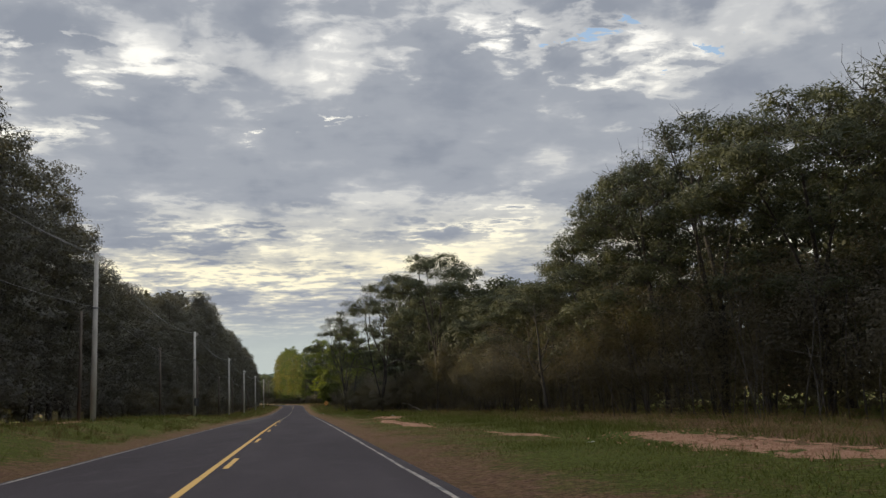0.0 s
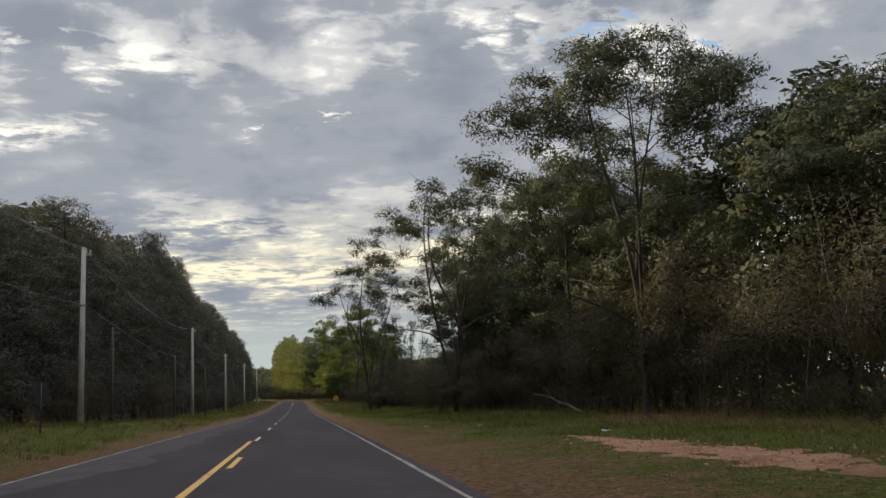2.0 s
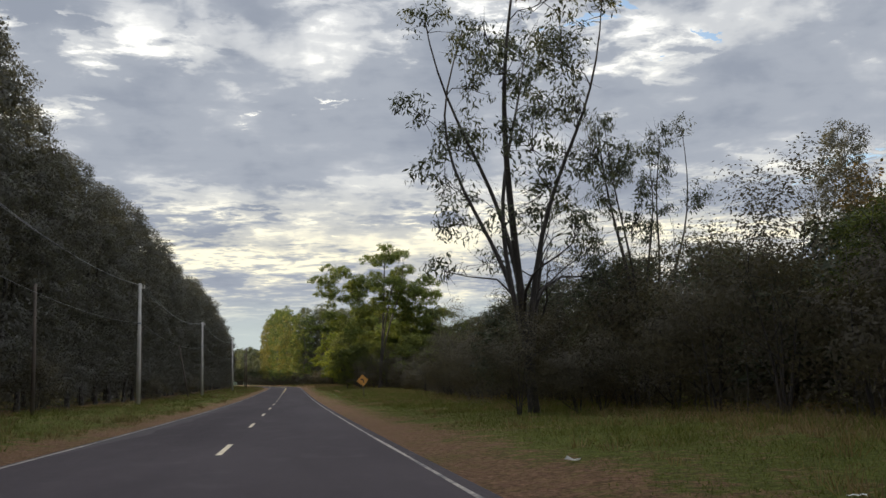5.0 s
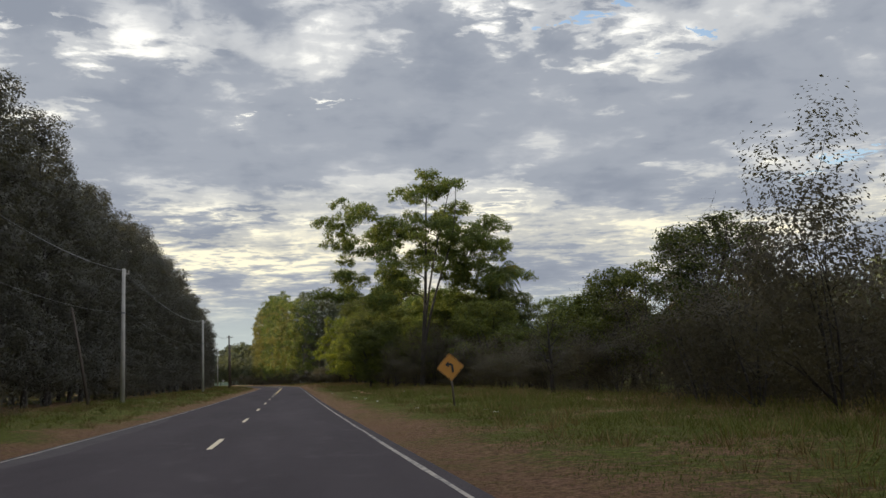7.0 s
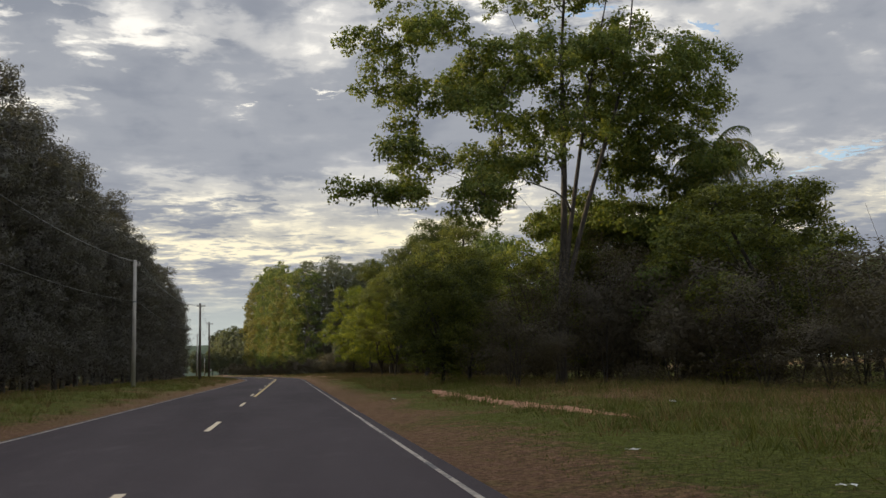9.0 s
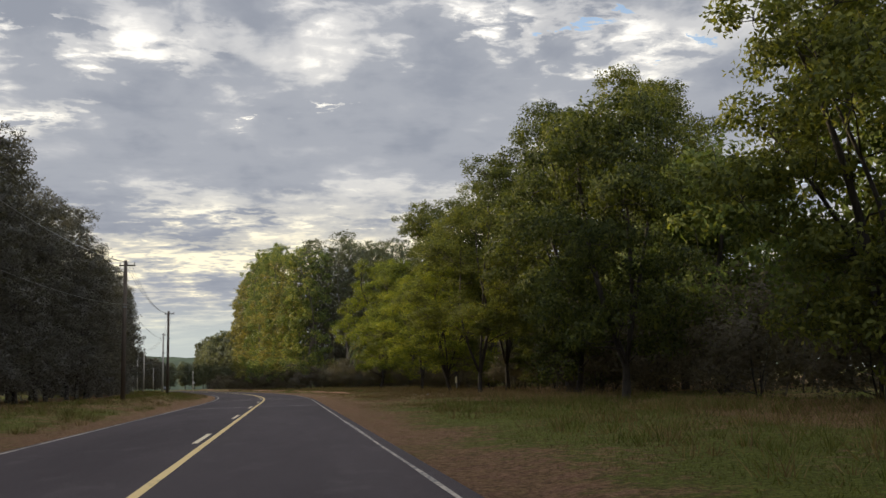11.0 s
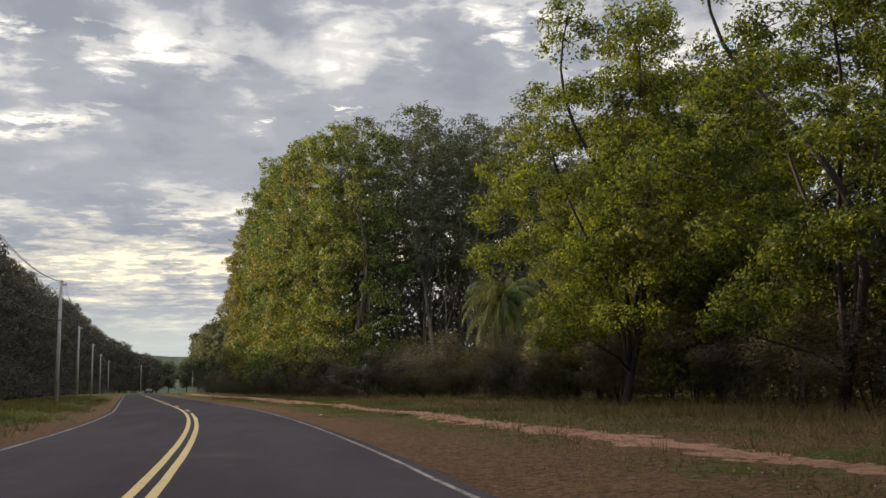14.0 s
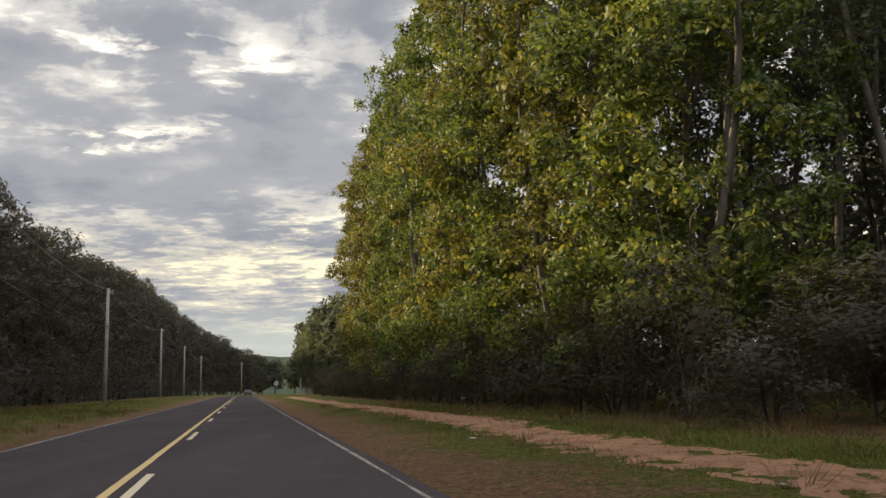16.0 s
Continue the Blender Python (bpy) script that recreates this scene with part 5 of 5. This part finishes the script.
plant("overhang", 12.3, 114.0, 1.0, 1.0, 0)
for off, y, h in [(25, 12, 1.0), (25, 20, 1.0), (25, 28, 1.0), (26, 36, 1.0), (27, 45, 0.9), (26, 55, 0.82), (25, 64, 0.84), (23, 74, 0.95), (21, 82, 1.1), (21.5, 90, 1.1), (19.5, 95, 0.9), (22.5, 99, 1.1), (21.5, 106, 1.15), (20.5, 113, 1.1), (20.5, 119, 1.05), (22, 125, 1.1), (24, 132, 1.1), (23, 143, 0.95)]:
    plant("far_dark", off, y, h, 1.15)
# added filler that shuts out bright specks behind the acacias
undergrowth("undergrowth", (25.0, 29.0), -5, 140, 6.0, 1700, 0.5, LEAF_SCRUB, 216, "dark filler thicket added behind the acacias to block light specks", 6)
undergrowth("undergrowth", (29.0, 38.0), -10, 138, 9.0, 2800, 0.9, LEAF_SCRUB, 214, "deep dark thicket", 5)
undergrowth("undergrowth", (24.0, 32.0), 134, 215, 4.8, 2600, 0.40, LEAF_SCRUB, 218, "deep dark thicket", 9, 30.0)
plant("bare", 15.5, 117.0, 1.35, 1.2)
plant("bare", 17.5, 124.0, 1.45, 1.2)
plant("thin_gum", 10.4, 165.2, 1.05, 1.08, 0)
plant("hanging_gum", 19.0, 140.5, 1.0, 0.92, 0)
plant("thin_gum", 15.0, 165.5, 0.72, 0.6)
plant("far_dark", 15.4, 169.0, 0.62, 0.7)
plant("far_dark", 16.8, 158.0, 0.45, 0.65)
plant("far_dark", 18.5, 149.0, 0.5, 0.75)
plant("far_dark", 14.6, 176.0, 0.55, 0.65, 40)
plant("far_dark", 13.8, 183.0, 0.5, 0.6, 210)
plant("bare", 11.9, 171.0, 0.95, 1.0)
plant("broad", 19.0, 155.0, 0.55, 0.6)
plant("woods", 24.0, 165.0, 0.6, 0.5)
plant("dry", 22.5, 162.0, 1.25, 1.0)
for off, y, h in [(20.5, 147, 0.62), (21, 153, 0.64), (21.5, 160, 0.66), (20.5, 167, 0.62), (22, 173, 0.66), (20, 179, 0.58), (21.5, 187, 0.6), (19.5, 196, 0.52), (21, 205, 0.55)]:
    plant("far_dark", off, y, h, 0.8)
plant("bare", 18.5, 216.0, 0.8, 0.9)
plant("bare", 20.5, 227.0, 0.62, 0.8)
plant("broad", 19.5, 221.0, 0.66, 0.7)
plant("broad", 19.5, 231.0, 0.62, 0.7)
plant("bare", 16.8, 236.0, 0.62, 0.8)
plant("bare", 21.5, 235.0, 0.55, 0.8)
plant("broad", 20.5, 244.0, 0.45, 0.6)
plant("broad", 21.5, 258.0, 0.45, 0.7)
plant("dry", 38.0, 281.0, 1.5, 1.3)
plant("dry", 30.0, 247.0, 0.9, 1.0)
y = 8.0
while y < 215:
    edge = 18.5 if y < 60 else (16.2 if y < 138 else 14.0)
    plant("scrub", edge + 0.8 * RNG.random(), y, 0.85 + 0.35 * RNG.random(), 1.1)
    y += 3.4 + 1.0 * RNG.random()
undergrowth("undergrowth", (19.2, 23.0), 5, 62, 8.5, 3400, 0.14, LEAF_SCRUB, 203, "dense dark thicket under the acacias", 12)
undergrowth("undergrowth", (17.0, 21.0), 62, 150, 8.0, 5200, 0.145, LEAF_SCRUB, 204, "dense dark thicket under the acacias", 13)
undergrowth("undergrowth", (14.4, 19.0), 146, 216, 5.6, 4600, 0.15, LEAF_SCRUB, 205, "dense brown thicket", 15, 24.0)
undergrowth("undergrowth", (18.5, 24.0), 140, 216, 5.2, 3600, 0.26, LEAF_SCRUB, 217, "dark shrubs behind the brown thicket", 11, 24.0)
undergrowth("undergrowth", (22.0, 33.0), 216, 345, 5.0, 3600, 0.16, LEAF_SCRUB, 206, "low scrub behind the meadow", 14)
y = 216.0
while y < 276:
    plant("scrub", 17.8 + 1.6 * RNG.random(), y, 0.5 + 0.3 * RNG.random(), 1.05)
    y += 3.2
y = 217.0
while y < 345:
    plant("far_scrub", 21.5 + 2.5 * RNG.random() - (3.0 if y > 270 else 0.0), y, 0.65 + 0.3 * RNG.random(), 1.0)
    y += 4.0 + 1.2 * RNG.random()
y = 150.0
while y < 350:
    plant("distant", 35 + 4 * RNG.random(), y, 0.55 + 0.2 * RNG.random(), 1.0)
    y += 8

def stems(band, y0, y1, count, seed, material, label, tall=1.0, thick=1.0):
    """Slender saplings and dead stems along the thicket's edge."""
    g = np.random.default_rng(seed)
    v, f = [], []
    for _ in range(count):
        o, q = band[0] + (band[1] - band[0]) * g.random(), y0 + (y1 - y0) * g.random()
        h = (2.0 + 4.5 * g.random()) * tall
        r = (0.014 + 0.024 * g.random()) * thick
        line = bent(spot(o, q, -0.1), Vector((g.normal() * 0.16, g.normal() * 0.16, 1)), h, g, 5, 0.09, 0.02)
        tube(v, f, line, [r * (1 - 0.15 * i) for i in range(6)], 3)
        if g.random() < 0.6:
            tube(v, f, bent(line[2 + int(2 * g.random())], Vector((g.normal(), g.normal(), 0.8)), h * 0.3, g, 3, 0.15, 0.03), [r * 0.6, r * 0.45, r * 0.3, r * 0.12], 3)
    return tagged(new("saplings", mesh_of("saplings", v, f, material, True)), label, "saplings", kind="stuff")


stems((16.5, 19.5), 10, 62, 90, 401, BARK_GREY, "slender grey stems at the thicket's edge")
stems((15.0, 18.5), 62, 150, 190, 402, BARK_GREY, "slender grey stems at the thicket's edge")
stems((14.0, 17.5), 150, 216, 120, 403, BARK_GREY, "slender grey stems at the thicket's edge")
stems((19.5, 24.0), 216, 345, 140, 404, BARK_GREY, "slender grey stems behind the meadow")
stems((19.0, 26.0), 345, 440, 90, 405, BARK_GREY, "thin grey stems under the yellow-green trees")
stems((12.5, 17.0), 442, 520, 130, 406, BARK_PALE, "thin pale stems along the stand")
stems((17.0, 60.0), 442, 447, 120, 407, BARK_PALE, "thin pale stems before the stand")
stems((17.5, 46.0), 432, 446, 44, 408, BARK_PALE, "crooked pale dead trunks before the stand", 2.0, 1.5)

# the giant and the trees behind it
plant("giant", 16.1, 284.0, 1.0, 1.0, 0)
for off, y, h, w in [(22, 288, 0.62, 0.75), (27, 283, 0.58, 0.8)]:
    plant("canopy", off, y, h, w)
for off, y, h in [(12.6, 279.5, 0.75), (14.6, 279.0, 1.0), (16.6, 278.5, 1.15), (18.6, 279.5, 1.2), (13.4, 284.5, 0.8), (19.5, 283.5, 1.25)]:
    plant("scrub", off, y, h, 0.9)
for off, y, h in [(11.0, 292.0, 0.62), (13.5, 296.0, 0.75), (19.0, 287.5, 0.68)]:
    plant("broad", off, y, h, 0.7)
for off, y, h, w in [(22, 279, 0.8, 0.9), (25.5, 284, 0.85, 1.0), (21, 290, 0.95, 1.0), (27, 292, 0.9, 1.0), (38, 302, 0.95, 1.1), (44, 305, 1.0, 1.2), (50, 308, 0.8, 1.1), (22, 303, 1.1, 1.0), (21, 316, 1.1, 1.0), (22, 330, 1.1, 1.0)]:
    plant("far_broad", off, y, h, w)
undergrowth("undergrowth", (17.0, 25.0), 268, 345, 6.0, 3000, 0.18, LEAF_SCRUB, 210, "dark thicket below the giant tree")
plant("tall_palm", 25.4, 283.5, 1.0, 1.0)
for off, y in [(10.9, 112.8), (12.6, 111.6), (14.2, 112.4), (9.4, 163.6), (11.4, 163.0), (13.0, 165.0)]:
    plant("scrub", off, y, 0.55 + 0.2 * RNG.random(), 0.8)
for off, y, h in [(24, 333, 1.1), (25, 341, 1.15), (26, 349, 1.05)]:
    plant("far_broad", off, y, h, 1.1)
for off, y, h in [(21, 271, 0.75), (24, 286, 0.85), (19, 297, 0.8), (16.5, 311, 1.0), (15, 325, 1.15), (17, 337, 1.1)]:
    plant("broad", off, y, h, 0.95)
# the canopy tree at y 384 gets the darker leaf in place of shade
for off, y, h, w in [(15.6, 355, 0.80, 0.95), (19.5, 346, 1.05, 1.0), (19.5, 362, 1.05, 1.0), (19.5, 384, 0.70, 0.8), (22, 337, 1.0, 1.0), (22.5, 354, 1.1, 0.9)]:
    plant("canopy", off, y, h, w)
for off, y, h, w in [(17.0, 391, 0.95, 1.0), (16.2, 402, 1.05, 1.0), (24, 392, 1.05, 1.0),
                     (14.8, 362, 0.70, 0.85), (14.5, 373, 0.75, 0.85), (26.5, 425, 0.85, 0.8), (25, 378, 0.9, 1.0)]:
    plant("yellow", off, y, h, w)
for off, y, h, w in [(20, 402, 1.25, 1.1), (20.5, 413, 1.0, 0.95), (25, 408, 1.2, 1.1)]:
    plant("broad", off, y, h, w)
y = 372.0
while y < 441:
    plant("scrub", 17.0 + 1.8 * RNG.random(), y, 0.45 + 0.45 * RNG.random(), 0.9)
    y += 3.6
plant("high_canopy", 17.6, 371.5, 1.0, 1.0)
plant("bare", 22.0, 386.0, 1.3, 1.25)
plant("bare", 24.5, 384.0, 1.25, 1.2)
plant("bare", 19.5, 378.0, 1.1, 1.1)
plant("palm", 19.2, 423.0, 1.0, 1.0)
for off, y, h in [(29, 356, 1.1), (30, 368, 1.1), (31, 380, 1.15), (30, 392, 1.15), (30, 404, 1.15), (28, 416, 1.05), (34, 418, 1.2), (31, 428, 1.1), (27, 437, 0.95)]:
    plant("far_dark", off, y, h, 1.15)
undergrowth("undergrowth", (31.0, 40.0), 330, 445, 10.0, 3000, 0.6, LEAF_SCRUB, 215, "deep dark thicket behind the yellow-green trees")
undergrowth("undergrowth", (22.0, 31.0), 340, 442, 7.5, 4600, 0.19, LEAF_SCRUB, 207, "dark shrubs behind the yellow-green trees")
y = 345.0
while y < 445:
    kind = ("far_scrub", "broad", "far_scrub", "far_dark", "far_scrub")[int(y / 3.4) % 5]
    plant(kind, 21 + 2.5 * RNG.random() - 4.0 * smooth(395, 430, y), y, (0.45 + 0.5 * RNG.random()) * (1.0 if kind == "far_scrub" else 0.5), 1.05 if kind == "far_scrub" else 0.5)
    y += 3.4

# ---- eucalyptus stand ----
y = 447.0
while y < 519:
    plant("gum", 14.6 + 0.8 * (RNG.random() - 0.5), y, 0.87 + 0.13 * smooth(447, 460, y) + 0.05 * smooth(460, 490, y) + 0.10 * (RNG.random() - 0.5), 1.0)
    y += 3.2 + 0.8 * RNG.random()
for off, y, h in [(18.2, 447.5, 0.9)]:
    plant("gum", off, y, h, 0.95)
for row in range(4):
    for col in range(10):
        if row == 0 and col < 1:
            continue
        plant("bare_gum", 18.5 + 4.1 * col + 1.5 * RNG.random(), 447 + 6.0 * row + 2.0 * RNG.random(), 1.0 - 0.08 * smooth(2, 5, col) + 0.16 * (RNG.random() - 0.5), 1.05)
# added leaf mass that darkens the stand's inside and hides sky between trunks
undergrowth("undergrowth", (17.0, 62.0), 464, 490, 18.0, 4600, 0.7, LEAF_DARK, 208, "tall dark leaf filling added to shade the inside of the eucalyptus stand")
undergrowth("undergrowth", (12.4, 16.0), 442, 600, 3.6, 2600, 0.17, LEAF_SCRUB, 209, "dark shrubs along the foot of the stand")
y = 440.0
while y < 560:
    plant("far_scrub", 12.8 + 1.0 * RNG.random(), y, 0.5 + 0.35 * RNG.random(), 0.9)
    y += 4.4
for i in range(13):
    kind = ("far_scrub", "far_dark", "far_scrub")[i % 3]
    plant(kind, 16 + 3.3 * i, 440 + 3.0 * RNG.random(), (0.5 + 0.5 * RNG.random()) * (1.0 if kind == "far_scrub" else 0.5), 1.1 if kind == "far_scrub" else 0.55)
y = 524.0
while y < 800:
    plant("distant", 21.5 + 2.5 * RNG.random() - 4 * smooth(560, 620, y) - 5 * smooth(620, 800, y), y, 0.9 + 0.55 * smooth(550, 600, y) + 0.35 * RNG.random(), 1.1)
    plant("distant", 26.0 + 2.5 * RNG.random(), y + 3, 1.1 + 0.25 * RNG.random(), 1.1)
    y += 6.5

for i in range(26):
    plant("distant", -70 + 5.2 * i - 0.45 * 160, 800 + 12 * RNG.random(), 1.2 + 0.4 * RNG.random(), 1.3)

# ---- distant wooded ridge ----
ridge_v, ridge_f = [], []
n = 120
for j in range(2):
    for i in range(n):
        x = -1400 + 2200 * i / (n - 1)
        hz = 58 + 12 * noise.noise(Vector((x * 0.004, 0, 0))) + 2.2 * noise.noise(Vector((x * 0.05, 3, 0))) + 1.2 * noise.noise(Vector((x * 0.2, 3, 0)))
        ridge_v.append((x, 1500 + (0 if j == 0 else 140), -6 if j == 0 else hz))
ridge_f = [(i, i + 1, n + i + 1, n + i) for i in range(n - 1)]
tagged(new("backdrop", mesh_of("backdrop", ridge_v, ridge_f, FAR_WOODS, True)), "distant low wooded ridge", "ridge", kind="structure")

# ---- grass ----


BARE = [(10.3, 1.2, 6, 22), (8.2, 0.4, 23, 30), (7.2, 0.4, 39, 58), (8.4, 0.7, 62, 74), (8.3, 0.3, 256, 278), (8.1, 0.4, 373, 430), (8.3, 0.75, 428, 560), (-10.8, 0.6, 20, 60)]


def grass(name, side, y0, y1, count, material, tall, band, seed, label):
    g = np.random.default_rng(seed)
    y = y0 + (y1 - y0) * g.random(count)
    a = band[0] + (band[1] - band[0]) * g.random(count)
    clump = np.array([noise.noise(Vector((float(q) * 0.5 * side, float(p) * 0.35, seed))) for q, p in zip(a, y)])
    # green blades gather in a mown band and in moist patches, dry ones elsewhere
    moist = np.array([noise.noise(Vector((float(q) * 0.22 * side, float(p) * 0.07, 5.0))) for q, p in zip(a, y)])
    moist += 0.55 * np.array([noise.noise(Vector((float(q) * 0.8 * side, float(p) * 0.45, 9.0))) for q, p in zip(a, y)])
    moist += 0.55 * np.clip((a - 5.4) / 1.4, 0, 1) * np.clip((12.2 - a) / 1.8, 0, 1) - 0.3
    moist += 0.25 * ((y > 140) & (y < 262) & (side > 0) & (a > 5.5)) * np.clip((16.0 - a) / 3.0, 0, 1)
    moist -= 0.7 * ((y > 332) & (y < 400) & (side > 0))
    wants = np.clip(0.5 + 1.8 * moist, 0.06, 1.0) if material is GRASS_GREEN else np.clip(0.6 - 1.8 * moist, 0.12, 1.0)
    keep = (g.random(count) < np.clip(0.6 + 0.7 * clump, 0.15, 1.0)) & (g.random(count) < wants)
    for off, half, b0, b1 in BARE:
        keep &= ~((np.abs(side * a - off) < half) & (y > b0) & (y < b1) & (g.random(count) < 0.93))
    y, a, clump = y[keep], a[keep], clump[keep]
    base = np.array([spot(side * float(q), float(p)) for q, p in zip(a, y)])
    n = len(base)
    h = tall * (0.45 + 0.8 * g.random(n)) * (1 + 0.6 * clump) * np.clip((a - 3.9) / 4.0, 0.22, 1.0)
    th = 2 * np.pi * g.random(n)
    w = (0.007 + 0.008 * g.random(n)) * (1.0 if tall < 0.2 else 0.7)
    lean = g.normal(size=(n, 2)) * 0.8 * h[:, None]
    v = np.zeros((n, 3, 3))
    v[:, 0] = base + np.stack([np.cos(th) * w, np.sin(th) * w, -0.02 + 0 * w], 1)
    v[:, 1] = base - np.stack([np.cos(th) * w, np.sin(th) * w, 0.02 + 0 * w], 1)
    v[:, 2] = base + np.stack([lean[:, 0], lean[:, 1], h], 1)
    me = bpy.data.meshes.new(name)
    me.vertices.add(n * 3)
    me.vertices.foreach_set("co", v.ravel())
    me.loops.add(n * 3)
    me.loops.foreach_set("vertex_index", np.arange(n * 3, dtype=np.int32))
    me.polygons.add(n)
    me.polygons.foreach_set("loop_start", np.arange(0, n * 3, 3, dtype=np.int32))
    me.polygons.foreach_set("loop_total", np.full(n, 3, dtype=np.int32))
    me.materials.append(material)
    me.update(calc_edges=True)
    return tagged(new(name, me), label, "grass", kind="stuff")


grass("grass", 1, 0, 470, 800000, GRASS_GREEN, 0.075, (4.3, 13.5), 1, "short green verge grass")
grass("dry_grass", 1, 0, 470, 420000, GRASS_DRY, 0.065, (3.9, 14.0), 2, "short dry verge grass")
grass("tall_grass", 1, 0, 470, 110000, GRASS_GREEN, 0.36, (10.5, 19.0), 3, "taller grass before the trees")
grass("dry_grass", 1, 0, 470, 80000, GRASS_DRY, 0.40, (11.0, 18.5), 6, "taller dry grass before the trees")
grass("grass", -1, 0, 520, 150000, GRASS_GREEN, 0.12, (4.4, 14.0), 4, "green verge grass")
grass("dry_grass", -1, 0, 520, 70000, GRASS_DRY, 0.14, (4.3, 14.0), 5, "dry verge grass")


def tussocks(side, y0, y1, count, band, tall, material, seed, label):
    """Clumps of long blades standing out of the short grass."""
    g = np.random.default_rng(seed)
    y = y0 + (y1 - y0) * g.random(count)
    a = band[0] + (band[1] - band[0]) * g.random(count)
    patch = np.array([noise.noise(Vector((float(q) * 0.3 * side, float(p) * 0.12, seed * 0.7))) for q, p in zip(a, y)])
    keep = g.random(count) < np.clip(0.45 + 1.5 * patch, 0.03, 1.0)
    for off, half, b0, b1 in BARE:
        keep &= ~((np.abs(side * a - off) < half) & (y > b0) & (y < b1))
    y, a = y[keep], a[keep]
    foot = np.array([spot(side * float(q), float(p)) for q, p in zip(a, y)])
    size = tall * (0.5 + 0.8 * g.random(len(foot)))
    per = 20
    foot, size = np.repeat(foot, per, axis=0), np.repeat(size, per)
    n = len(foot)
    out = g.normal(size=(n, 2))
    foot = foot + np.concatenate([out * (0.32 * size)[:, None], np.full((n, 1), -0.02)], axis=1)
    h = size * (0.5 + 0.6 * g.random(n))
    w = 0.006 + 0.006 * g.random(n)
    th = 2 * np.pi * g.random(n)
    arm = np.stack([np.cos(th) * w, np.sin(th) * w, 0 * w], 1)
    tip = foot + np.concatenate([(out * 0.4 + 0.25 * g.normal(size=(n, 2))) * h[:, None], h[:, None]], axis=1)
    v = np.stack([foot + arm, foot - arm, tip], axis=1)
    me = bpy.data.meshes.new("tussock_grass")
    me.vertices.add(n * 3)
    me.vertices.foreach_set("co", v.ravel())
    me.loops.add(n * 3)
    me.loops.foreach_set("vertex_index", np.arange(n * 3, dtype=np.int32))
    me.polygons.add(n)
    me.polygons.foreach_set("loop_start", np.arange(0, n * 3, 3, dtype=np.int32))
    me.polygons.foreach_set("loop_total", np.full(n, 3, dtype=np.int32))
    me.materials.append(material)
    me.update(calc_edges=True)
    return tagged(new("tussock_grass", me), label, "grass", kind="stuff")


tussocks(1, 6, 140, 2600, (8.5, 17.0), 0.26, GRASS_GREEN, 501, "clumps of longer green grass on the verge")
tussocks(1, 140, 330, 4200, (7.0, 18.0), 0.36, GRASS_GREEN, 502, "clumps of longer green grass in the meadow")
tussocks(1, 140, 480, 4800, (6.5, 17.0), 0.34, GRASS_DRY, 503, "clumps of dry straw-coloured grass")
# dry grass colour stands in for a patch of sun on the grass
tussocks(1, 360, 394, 420, (13.2, 17.0), 0.55, GRASS_DRY, 506, "straw-coloured grass in place of a sunlit strip before the trees at the bend")
tussocks(-1, 10, 480, 4800, (5.2, 13.5), 0.34, GRASS_GREEN, 504, "clumps of long green grass below the woods")
tussocks(-1, 10, 480, 3200, (5.0, 13.0), 0.34, GRASS_DRY, 505, "clumps of long dry grass below the woods")

# denser trees in the gaps behind the slender gums
